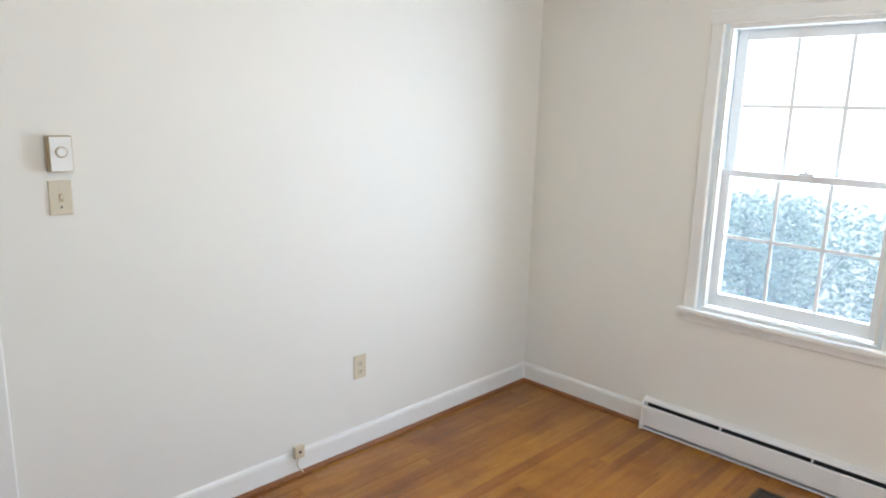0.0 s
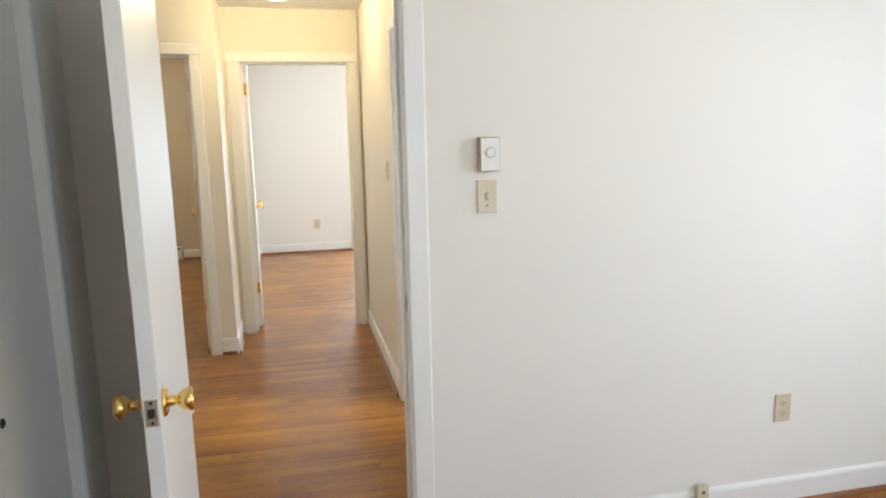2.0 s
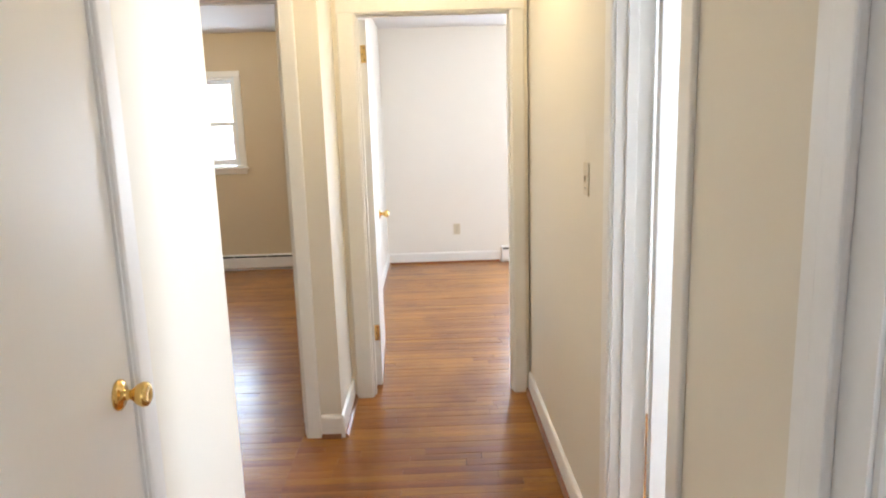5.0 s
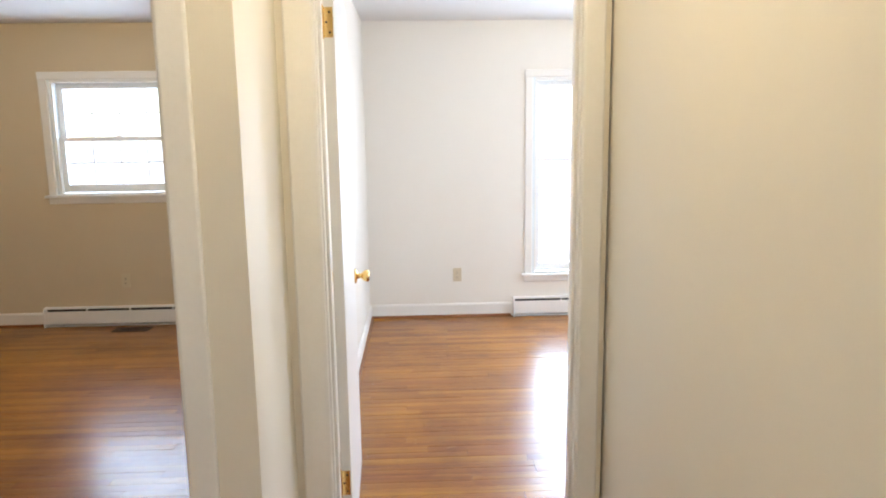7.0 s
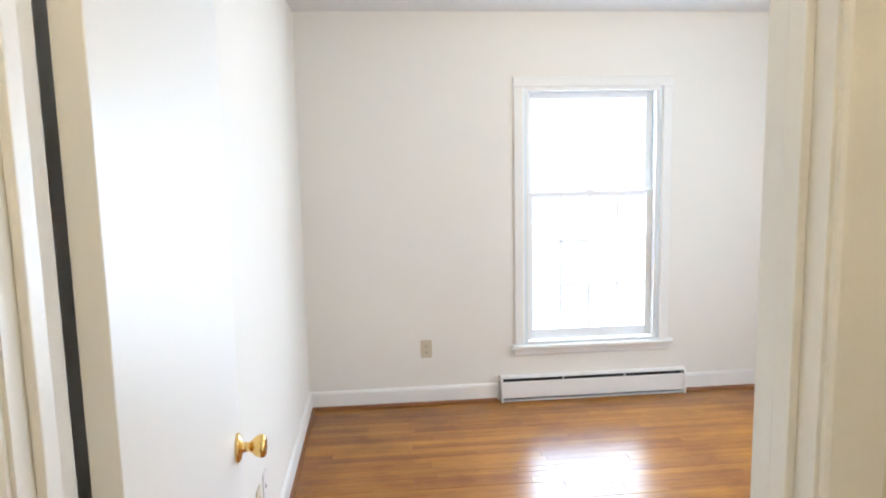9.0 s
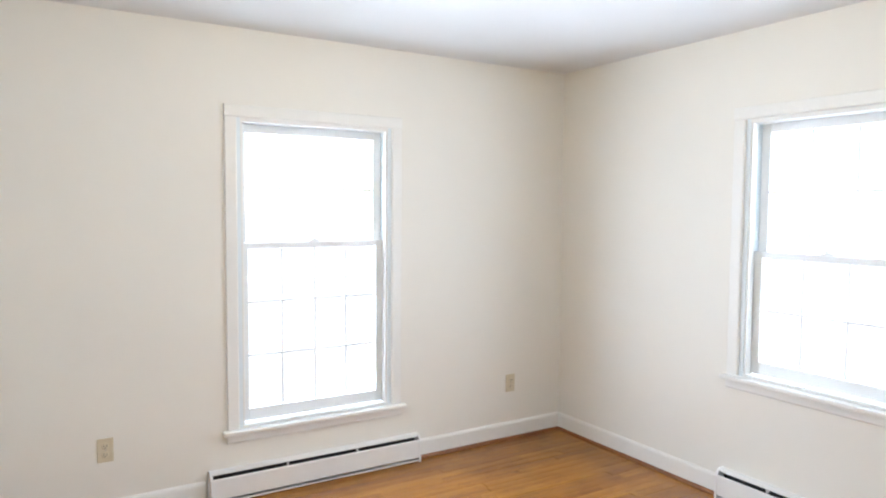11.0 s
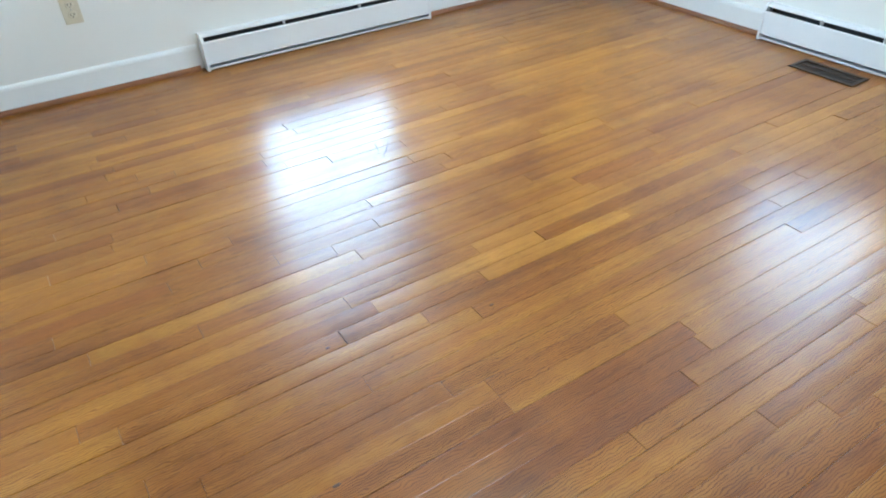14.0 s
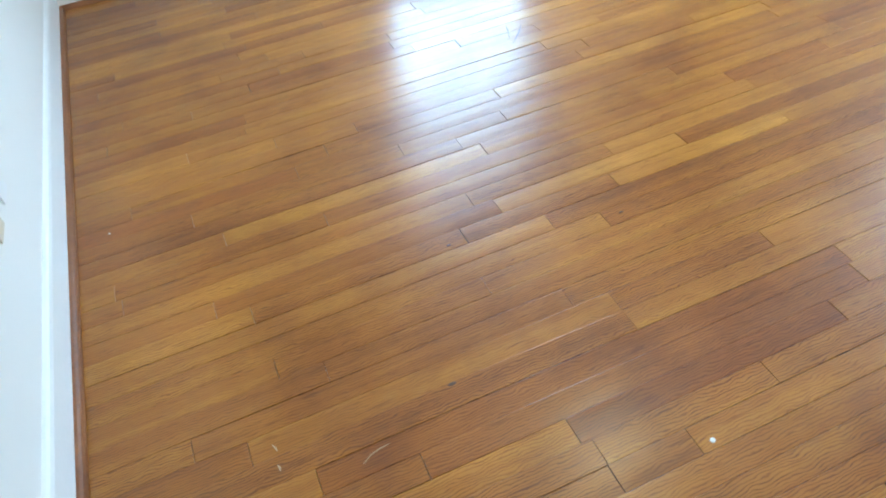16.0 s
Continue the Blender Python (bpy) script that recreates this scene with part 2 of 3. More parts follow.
def lamp_glass():
    m, nodes, links, b = material("lit_opal_glass", 0.3)
    b.inputs["Base Color"].default_value = (0.9, 0.87, 0.8, 1)
    b.inputs["Emission Color"].default_value = (1.0, 0.80, 0.46, 1)
    b.inputs["Emission Strength"].default_value = 6.0
    return m


M_OPAL = lamp_glass()

# ---- mesh helpers ----


def mesh_of(bm, mat, name, smooth=False):
    me = bpy.data.meshes.new(name)
    bmesh.ops.recalc_face_normals(bm, faces=bm.faces)
    bm.to_mesh(me)
    bm.free()
    me.materials.append(mat)
    if smooth:
        me.polygons.foreach_set("use_smooth", [True] * len(me.polygons))
    return me


def part(name, bm, mat, parent=None, label="", smooth=False, at=None):
    ob = new(name, mesh_of(bm, mat, name, smooth))
    if parent is not None:
        ob.parent = parent
    if at is not None:
        ob.matrix_basis = at
    if label:
        tagged(ob, label)
    return ob


def box(bm, x0, x1, y0, y1, z0, z1, bevel=0.0):
    r = bmesh.ops.create_cube(bm, size=1.0)
    vs = r["verts"]
    for v in vs:
        v.co = Vector(((x0 + x1) / 2 + v.co.x * (x1 - x0), (y0 + y1) / 2 + v.co.y * (y1 - y0), (z0 + z1) / 2 + v.co.z * (z1 - z0)))
    if bevel:
        es = list({e for v in vs for e in v.link_edges})
        bmesh.ops.bevel(bm, geom=es, offset=bevel, segments=2, affect="EDGES", profile=0.6)
    return bm


def boxed(*a, **k):
    return box(bmesh.new(), *a, **k)


def prism(profile, length, m=None):
    """A closed outline in (y, z) carried along x from 0 to length."""
    bm = bmesh.new()
    a = [bm.verts.new((0, y, z)) for y, z in profile]
    b = [bm.verts.new((length, y, z)) for y, z in profile]
    n = len(profile)
    for i in range(n):
        bm.faces.new((a[i], a[(i + 1) % n], b[(i + 1) % n], b[i]))
    bm.faces.new(a[::-1])
    bm.faces.new(b)
    if m is not None:
        bm.transform(m)
    return bm


def lathe(profile, seg=24, m=None):
    """An outline of (radius, height) turned about z."""
    bm = bmesh.new()
    rings = []
    for r, z in profile:
        if r < 1e-6:
            rings.append([bm.verts.new((0, 0, z))])
        else:
            rings.append([bm.verts.new((r * math.cos(i * math.tau / seg), r * math.sin(i * math.tau / seg), z)) for i in range(seg)])
    for p, q in zip(rings, rings[1:]):
        for i in range(seg):
            j = (i + 1) % seg
            if len(p) == 1 and len(q) > 1:
                bm.faces.new((p[0], q[i], q[j]))
            elif len(q) == 1 and len(p) > 1:
                bm.faces.new((p[i], q[0], p[j]))
            elif len(p) > 1:
                bm.faces.new((p[i], q[i], q[j], p[j]))
    if m is not None:
        bm.transform(m)
    return bm


def empty(name, m, label="", category="", group="", kind=""):
    ob = new(name)
    ob.matrix_basis = m
    return tagged(ob, label, category, group, kind)


# ---- the plan ----
XE, XW, YN, H = 2.757, -0.790, 6.638, 2.415
XL, XR = -0.983, 0.203
EXT = 0.16
YS = -3.7
DOOR_H = 2.03


def wall(name, axis, face, thick, a, b, holes=(), z0=0.0, z1=H, label="off-white painted plaster wall", mat=None):
    """A wall whose inner face lies at `face` and runs from a to b along x or y; holes are (from, to, bottom, top)."""
    bm = bmesh.new()
    lo, hi = min(face, face + thick), max(face, face + thick)

    def piece(p, q, r, s):
        if q - p < 1e-4 or s - r < 1e-4:
            return
        if axis == "x":
            box(bm, p, q, lo, hi, r, s)
        else:
            box(bm, lo, hi, p, q, r, s)

    at = a
    for p, q, r, s in sorted(holes):
        piece(at, p, z0, z1)
        piece(p, q, z0, r)
        piece(p, q, s, z1)
        at = q
    piece(at, b, z0, z1)
    return tagged(part(name, bm, mat or M_WALL), label, "wall", kind="structure")


W1 = (0.575, 1.461, 0.36, 1.968)
W2 = (4.482, 5.263, 0.665, 1.968)
WA = (-1.810, -1.025, 0.69, 2.012)
WB = (-3.268, -2.267, 1.085, 1.987)
WBATH = (0.35, 1.15, 1.1, 2.1)
wall("wall_north_bedroom", "x", YN, EXT, XW - 0.11, XE, [W1])
wall("wall_north_side_room", "x", YN, EXT, -4.5, XW - 0.11, [WB], label="plaster wall toned tan for the side room's dim warm light", mat=M_WALL_DIM_WARM)
wall("wall_east_bedroom", "y", XE, EXT, 3.10, YN + EXT, [W2])
wall("wall_east_bath", "y", XE, EXT, 0.11, 3.10, [WBATH])
wall("wall_east_first_room", "y", XE, EXT, YS, 0.11, [WA])
WS = (0.60, 1.40, 0.69, 2.012)
wall("wall_south_first_room", "x", YS, -EXT, -1.9, XE + EXT, [WS])
wall("wall_thermostat", "x", 0.0, 0.11, XL, XE, [(-0.765, 0.025, 0.0, DOOR_H + 0.02)])
wall("wall_closet", "y", -0.97, -0.11, YS, 0.0, [(-1.75, -0.26, 0.0, 2.03)])
wall("wall_closet_back", "y", -1.70, -0.10, YS, 0.0)
wall("wall_closet_end", "x", 0.0, 0.10, -1.80, XL)
wall("wall_closet_south", "x", -1.85, -0.10, -1.70, -1.08)
wall("wall_hall_closet", "y", XL, -0.10, 0.11, 1.648, [(0.18, 0.966, 0.0, DOOR_H + 0.015)], label="hall wall with warm lamplight put into its cream colour", mat=M_WALL_LAMPLIT)
wall("wall_hall_closet_back", "y", -1.60, -0.10, 0.10, 1.548)
wall("wall_alcove_south", "x", 1.648, -0.10, -1.95, XL - 0.10, label="hall wall with warm lamplight put into its cream colour", mat=M_WALL_LAMPLIT)
wall("wall_alcove_end", "y", -1.95, -0.10, 1.548, 2.63, label="hall wall with warm lamplight put into its cream colour", mat=M_WALL_LAMPLIT)
wall("wall_side_room_south", "x", 2.63, 0.11, -4.5, XW - 0.11, [(-1.745, -0.945, 0.0, DOOR_H + 0.02)])
wall("wall_between_bedrooms", "y", XW, -0.11, 2.63, YN)
wall("wall_side_room_west", "y", -4.39, -0.11, 2.74, YN, label="plaster wall toned tan for the side room's dim warm light", mat=M_WALL_DIM_WARM)
wall("wall_hall_east", "y", XR, 0.10, 0.11, 3.10, [(0.925, 1.475, 0.0, DOOR_H + 0.02)], label="hall wall with warm lamplight put into its cream colour", mat=M_WALL_LAMPLIT)
wall("wall_bedroom_south", "x", 3.10, 0.11, XW, 0.195, [(-0.690, 0.126, 0.0, DOOR_H + 0.02)])
wall("wall_bedroom_south_east", "x", 3.10, 0.11, XR, XE)
wall("wall_joint_filler", "x", 3.165, 0.04, 0.195, XR)
wall("wall_bath_north", "x", 2.75, 0.10, 0.297, XE)



def hall_skin(name, axis, face, a, b, holes):
    """A thin added coat that gives a wall's hall side the cream, lamplight-tinted colour."""
    return wall(name, axis, face, -0.004, a, b, holes, label="hall wall with warm lamplight put into its cream colour", mat=M_WALL_LAMPLIT)


hall_skin("wall_hall_end", "x", 3.10, XW, 0.195, [(-0.690, 0.126, 0.0, DOOR_H + 0.02)])
hall_skin("wall_alcove_north", "x", 2.63, -1.95, XW, [(-1.745, -0.945, 0.0, DOOR_H + 0.02)])
wall("wall_hall_west_return", "y", XW, 0.004, 2.626, 3.096, label="hall wall with warm lamplight put into its cream colour", mat=M_WALL_LAMPLIT)

ceiling = part("ceiling", boxed(-4.6, XE + EXT, YS - EXT, YN + EXT, H, H + 0.12), M_CEIL)
tagged(ceiling, "flat white painted ceiling", "ceiling", kind="structure")
roof = part("roof", boxed(-4.9, XE + 0.5, YS - 0.5, YN + 0.5, H + 0.14, H + 0.26), M_ROOF)
tagged(roof, "dark shingle roof over the house", "roof", kind="structure")
ground = part("ground", boxed(-400, 400, -400, 400, -0.75, -0.60), M_GROUND)
tagged(ground, "pale dry sunlit ground around the house", "ground", kind="structure")
floor = part("floor", boxed(-4.5, XE + EXT, YS - EXT, YN + EXT, -0.60, -0.020), M_SUB)
tagged(floor, "varnished strip oak floor laid across the hall", "floor", kind="structure")

# ---- baseboards ----
BASE_PROFILE = [(0, 0), (-0.014, 0), (-0.014, 0.098), (-0.011, 0.108), (-0.006, 0.113), (0, 0.116)]
SHOE_PROFILE = [(-0.014, 0.0)] + [(-0.014 - 0.016 * math.cos(a), 0.020 * math.sin(a)) for a in (0, 0.4, 0.8, 1.2, 1.571)]


def baseboard(x0, y0, x1, y1, shoe=True):
    """Runs along a wall with the wall on the left hand of the way from the first point to the second."""
    d = Vector((x1 - x0, y1 - y0, 0))
    m = pose(x0, y0, 0, 0, 0, math.degrees(math.atan2(d.y, d.x)))
    ob = part("baseboard", prism(BASE_PROFILE, d.length), M_TRIM, at=m)
    tagged(ob, "white painted wooden baseboard along the wall", "baseboard", kind="structure")
    if shoe:
        part("shoe_moulding", prism(SHOE_PROFILE, d.length - 0.004), M_SHOE, ob, "brown stained quarter-round shoe moulding")
    return ob


CAS = 0.07
baseboard(0.005 + CAS + 0.012, 0, XE, 0)
baseboard(XE, 0, XE, -0.80)
baseboard(XE, -2.46, XE, YS)
baseboard(XE, YS, -0.97, YS)
baseboard(-0.97, YS, -0.97, -1.83)
baseboard(XW, YN, 0.40, YN)
baseboard(1.645, YN, XE, YN)
baseboard(XE, YN, XE, 5.35)
baseboard(XE, 4.475, XE, 3.21)
baseboard(XE, 3.21, 0.18, 3.21)
baseboard(XW, 3.21, XW, YN)
baseboard(XL, 1.03, XL, 1.648)
baseboard(XL - 0.10 + 0.10, 1.648, -1.95, 1.648)
baseboard(-0.885, 2.626, XW + 0.004, 2.626)
baseboard(XW + 0.004, 2.612, XW + 0.004, 3.096)
baseboard(XR, 3.10, XR, 1.53)
baseboard(XR, 0.87, XR, 0.11)
baseboard(-4.39, YN, -3.47, YN)
baseboard(-1.70, YN, XW - 0.11, YN)
baseboard(XW - 0.11, YN, XW - 0.11, 2.74)
baseboard(-4.39, 2.74, -4.39, YN)

# ---- windows ----


def frame_strip(w, t, rounded=0.006):
    """Casing outline in (across, proud): flat with an eased inner edge and a raised outer band."""
    return [(0, 0), (0, -t * 0.6), (rounded * 0.6, -t * 0.92), (rounded * 1.4, -t), (w - 0.006, -t), (w - 0.002, -t * 0.85), (w, -t * 0.6), (w, 0)]


def casing_piece(name, parent, length, m, w=CAS, t=0.016):
    bm = prism([(p, q) for q, p in [(a, b) for a, b in frame_strip(w, t)]], length)
    # outline: local y = proud, local z = across; carried along x
    return part(name, bm, M_TRIM, parent, at=m)


def window(name, m, w, z0, z1, rail, cols, rows_up, rows_lo, label, screen=False, bar=0.0045):
    """Double-hung window. m places the left end of the opening on the inner wall face, x along the wall, y outward."""
    win = empty(name, m, label, "window", kind="structure")
    c = 0.062
    # casings: x is the way along, z the way outward from the opening
    casing_piece("casing", win, z1 - z0, Matrix.Translation((0, 0, z0)) @ Matrix(((0, 0, -1, 0), (0, 1, 0, 0), (1, 0, 0, 0), (0, 0, 0, 1))), c)
    casing_piece("casing", win, z1 - z0, Matrix.Translation((w, 0, z0)) @ Matrix(((0, 0, 1, 0), (0, 1, 0, 0), (1, 0, 0, 0), (0, 0, 0, 1))), c)
    casing_piece("head_casing", win, w + 2 * c, Matrix.Translation((-c, 0, z1)), c)
    part("window_sill", boxed(-c - 0.022, w + c + 0.022, -0.048, -0.0005, z0 - 0.024, z0 - 0.001, 0.006), M_TRIM, win)
    part("apron", prism([(0, 0), (-0.011, 0.003), (-0.016, 0.012), (-0.016, 0.050), (0, 0.050)], w + 2 * c, Matrix.Translation((-c, 0, z0 - 0.075))), M_TRIM, win)
    for x0, x1 in ((0.0, 0.022), (w - 0.022, w)):
        part("track", boxed(x0, x1, 0.001, EXT, z0, z1), M_TRACK, win, "pale blue-grey window track")
    part("head_jamb", boxed(0.022, w - 0.022, 0.001, EXT, z1 - 0.02, z1), M_TRIM, win)
    part("sloped_sill", prism([(0.0, -0.02), (EXT + 0.03, -0.02), (EXT + 0.03, -0.005), (0.0, 0.012)], w - 0.044, Matrix.Translation((0.022, 0, z0))), M_TRIM, win)
    for x0, x1 in ((0.022, 0.034), (w - 0.034, w - 0.022)):
        part("stop", boxed(x0, x1, 0.006, 0.050, z0 + 0.012, z1 - 0.02, 0.003), M_TRIM, win)
    for side, y0, y1, za, zb, rows in (("upper_sash", 0.096, 0.126, rail - 0.03, z1 - 0.02, rows_up), ("lower_sash", 0.058, 0.090, z0 + 0.012, rail, rows_lo)):
        s = 0.046
        x0, x1 = 0.024, w - 0.024
        bot = 0.066 if side == "lower_sash" else 0.03
        top = 0.032 if side == "lower_sash" else 0.045
        bm = bmesh.new()
        box(bm, x0, x0 + s, y0, y1, za, zb, 0.003)
        box(bm, x1 - s, x1, y0, y1, za, zb, 0.003)
        box(bm, x0 + s, x1 - s, y0 + 0.001, y1 - 0.001, za, za + bot, 0.003)
        box(bm, x0 + s, x1 - s, y0 + 0.001, y1 - 0.001, zb - top, zb, 0.003)
        sash = part(side, bm, M_SASH, win)
        gx0, gx1, gz0, gz1 = x0 + s, x1 - s, za + bot, zb - top
        ym = (y0 + y1) / 2
        for i in range(cols):
            for j in range(rows):
                pw, ph = (gx1 - gx0) / cols, (gz1 - gz0) / rows
                p = part("pane", boxed(gx0 + i * pw, gx0 + (i + 1) * pw, ym - 0.002, ym + 0.002, gz0 + j * ph, gz0 + (j + 1) * ph), M_GLASS, sash)
                p.visible_shadow = False
        for i in range(1, cols):
            x = gx0 + i * (gx1 - gx0) / cols
            part("muntin", boxed(x - bar, x + bar, ym - 0.009, ym - 0.003, gz0, gz1, 0.002), M_SASH, sash)
        for j in range(1, rows):
            z = gz0 + j * (gz1 - gz0) / rows
            part("muntin", boxed(gx0, gx1, ym - 0.010, ym - 0.0035, z - bar, z + bar, 0.002), M_SASH, sash)
        if side == "lower_sash":
            bm = boxed(w / 2 - 0.03, w / 2 + 0.03, y0 + 0.004, y1, zb, zb + 0.010, 0.003)
            bm2 = lathe([(0, 0.022), (0.010, 0.020), (0.012, 0.010), (0.012, 0)], 12, Matrix.Translation((w / 2, (y0 + y1) / 2, zb)))
            part("sash_lock", bm, M_SASH, sash)
            part("lock_cam", bm2, M_SASH, sash)
    # storm window outside the sashes: slim frame, a middle rail below the meeting rail, insect screen below it
    mid = z0 + (z1 - z0) * 0.48
    y0, y1 = 0.138, 0.152
    for a, b, c0, c1 in ((0.022, 0.046, z0 + 0.004, z1 - 0.02), (w - 0.046, w - 0.022, z0 + 0.004, z1 - 0.02), (0.046, w - 0.046, z0 + 0.004, z0 + 0.03), (0.046, w - 0.046, mid - 0.011, mid + 0.011), (0.046, w - 0.046, z1 - 0.042, z1 - 0.02)):
        part("storm_frame", boxed(a, b, y0, y1, c0, c1, 0.002), M_TRACK, win, "pale metal storm window frame")
    if screen:
        part("insect_screen", boxed(0.046, w - 0.046, 0.1445, 0.1455, z0 + 0.03, mid - 0.011), M_SCREEN, win, "fine grey insect screen that adds a pale haze").visible_shadow = False
    return win


window("window_1", pose(W1[0], YN, 0, 0, 0, 0), W1[1] - W1[0], W1[2], W1[3], 1.325, 4, 2, 3, "tall white double-hung window with divided panes")
window("window_2", pose(XE, W2[1], 0, 0, 0, -90), W2[1] - W2[0], W2[2], W2[3], 1.305, 3, 2, 2, "white double-hung window with blue-grey tracks")
window("window_3", pose(XE, WA[1], 0, 0, 0, -90), WA[1] - WA[0], WA[2], WA[3], 1.365, 3, 2, 2, "white double-hung window looking onto bushes", screen=True, bar=0.008)
window("window_4", pose(WB[0], YN, 0, 0, 0, 0), WB[1] - WB[0], WB[2], WB[3], 1.54, 4, 2, 2, "short wide white double-hung window high in the wall")
# never in view: added and placed so daylight reaches the bathroom leaf
window("window_5", pose(XE, WBATH[1], 0, 0, 0, -90), WBATH[1] - WBATH[0], WBATH[2], WBATH[3], 1.6, 3, 2, 2, "unseen white double-hung bathroom window, added to light the open door")

# unseen window behind the camera, its place assumed, added to light the first room
window("window_6", pose(WS[1], YS, 0, 0, 0, 180), WS[1] - WS[0], WS[2], WS[3], 1.365, 3, 2, 2, "unseen white double-hung window, added in the south wall for light")

# ---- doors ----
UP_L = Matrix(((0, 0, -1, 0), (0, 1, 0, 0), (1, 0, 0, 0), (0, 0, 0, 1)))
UP_R = Matrix(((0, 0, 1, 0), (0, 1, 0, 0), (1, 0, 0, 0), (0, 0, 0, 1)))
FLIP = Matrix.Diagonal((1, -1, 1, 1))


def doorway(name, m, w, thick, label, sides="fb", stop_at=0.045, cl=CAS, cr=CAS):
    """Jambs, stops and casings of an opening w wide; m at the left foot of the clear opening, x along, y through the wall."""
    d = empty(name, m, label, "door", kind="structure")
    j = 0.018
    h = DOOR_H
    part("jamb", boxed(-j, 0, -0.001, thick + 0.001, 0, h, 0.001), M_TRIM, d)
    part("jamb", boxed(w, w + j, -0.001, thick + 0.001, 0, h, 0.001), M_TRIM, d)
    part("head_jamb", boxed(-j, w + j, -0.001, thick + 0.001, h, h + j, 0.001), M_TRIM, d)
    for x0, x1 in ((0.0, 0.011), (w - 0.011, w)):
        part("stop", boxed(x0, x1, stop_at, stop_at + 0.032, 0, h - 0.011, 0.003), M_TRIM, d)
    part("head_stop", boxed(0, w, stop_at, stop_at + 0.032, h - 0.011, h, 0.003), M_TRIM, d)
    for s in sides:
        side = Matrix.Translation((0, -0.001, 0)) if s == "f" else Matrix.Translation((0, thick + 0.001, 0)) @ FLIP
        for nm, length, mm, cw in (("casing", h + 0.005, Matrix.Translation((-0.005, 0, 0)) @ UP_L, cl), ("casing", h + 0.005, Matrix.Translation((w + 0.005, 0, 0)) @ UP_R, cr), ("head_casing", w + 0.01 + cl + cr, Matrix.Translation((-cl - 0.005, 0, h + 0.005)), CAS)):
            bm = prism([(b, a) for a, b in frame_strip(cw, 0.012)], length, side @ mm)
            part(nm, bm, M_TRIM, d)
    return d


KNOB = [(0, 0.0), (0.033, 0.0), (0.033, 0.004), (0.026, 0.009), (0.012, 0.012), (0.0105, 0.026), (0.014, 0.032), (0.022, 0.040), (0.0265, 0.052), (0.025, 0.060), (0.018, 0.064), (0.012, 0.062), (0.0, 0.061)]


def knob(parent, x, y, z, sign):
    return part("door_handle", lathe(KNOB, 28, Matrix.Translation((x, y, z)) @ pose(0, 0, 0, 90 if sign < 0 else -90)), M_BRASS, parent, "polished brass tulip door knob", smooth=True)


def leaf(parent, m, w, side, z_knob=0.93, knobs="fb", latch=True):
    """A flush door leaf. m at the hinge edge; x along the leaf, y through it (0 to side*0.035)."""
    t = 0.035 * side
    lf = part("leaf", boxed(0.002, w, min(0, t), max(0, t), 0.012, DOOR_H - 0.006, 0.002), M_DOOR, parent, at=m)
    if "f" in knobs:
        knob(lf, w - 0.06, 0 if side > 0 else t, z_knob, -1)
    if "b" in knobs:
        knob(lf, w - 0.06, t if side > 0 else 0, z_knob, 1)
    if latch:
        plate = part("latch_plate", boxed(w - 0.001, w + 0.0012, t / 2 - 0.0125, t / 2 + 0.0125, z_knob - 0.029, z_knob + 0.029, 0.001), M_STEEL, lf, "dull brass latch plate")
        part("latch_bolt", boxed(w, w + 0.009, t / 2 - 0.007, t / 2 + 0.007, z_knob - 0.009, z_knob + 0.009, 0.002), M_DARK, plate)
        for k in (-0.022, 0.022):
            part("screw", lathe([(0, 0.0022), (0.0032, 0.002), (0.004, 0.001)], 8, Matrix.Translation((w, t / 2, z_knob + k)) @ pose(0, 0, 0, 0, 90, 0)), M_DARK, plate)
    return lf


def leaf_hinges(lf, side, dark=False):
    """Butt hinges let into the hinge edge of an open leaf, pins at the corner."""
    mat = M_STEEL if dark else M_BRASS
    for z in (1.852, 0.325):
        y0, y1 = sorted((0.001 * side, 0.031 * side))
        h = part("hinge", boxed(-0.0005, 0.003, y0, y1, z - 0.045, z + 0.045, 0.0006), mat, lf, "dull brass butt hinge" if dark else "bright brass butt hinge")
        part("pin", lathe([(0, -0.052), (0.0055, -0.049), (0.0062, -0.045), (0.0062, 0.045), (0.0055, 0.049), (0, 0.054)], 12, Matrix.Translation((-0.005, -0.002 * side, z))), mat, h, smooth=True)
        for k in (-0.030, 0.0, 0.030):
            part("screw", lathe([(0, 0.0016), (0.003, 0.0013), (0.0038, 0)], 8, Matrix.Translation((-0.0005, (0.021 if k else 0.011) * side, z + k)) @ pose(0, 0, 0, 0, -90, 0)), M_DARK, h)


# first room to hall; the leaf stands open into the first room
d1 = doorway("door_1", pose(-0.745, 0, 0), 0.75, 0.11, "open white flush door with brass knobs between room and hall", stop_at=0.040)
leaf(d1, pose(0.004, -0.008, 0, 0, 0, -85.5), 0.745, 1, 0.955)
strike = part("strike_plate", boxed(0.748, 0.7505, 0.012, 0.040, 0.918, 0.975, 0.0008), M_STEEL, d1, "dull metal strike plate")
part("strike_hole", boxed(0.7472, 0.7485, 0.020, 0.034, 0.935, 0.958), M_DARK, strike)

# hall to the far bedroom; the leaf stands open against the west wall
d2 = doorway("door_2", pose(-0.668, 3.096, 0), 0.775, 0.114, "open white flush door into the far bedroom", stop_at=0.030, cl=0.09, cr=0.066)
lf = leaf(d2, pose(0.002, 0.140, 0, 0, 0, 92.5), 0.79, -1, 0.905)
leaf_hinges(lf, -1)

# alcove to the side room; hinged on the east jamb, open
d3 = doorway("door_3", pose(-1.727, 2.626, 0), 0.764, 0.114, "open white flush door into the dim side room", stop_at=0.030)
lf = leaf(d3, pose(0.762, 0.142, 0, 0, 0, 95.0), 0.76, 1, 0.92)
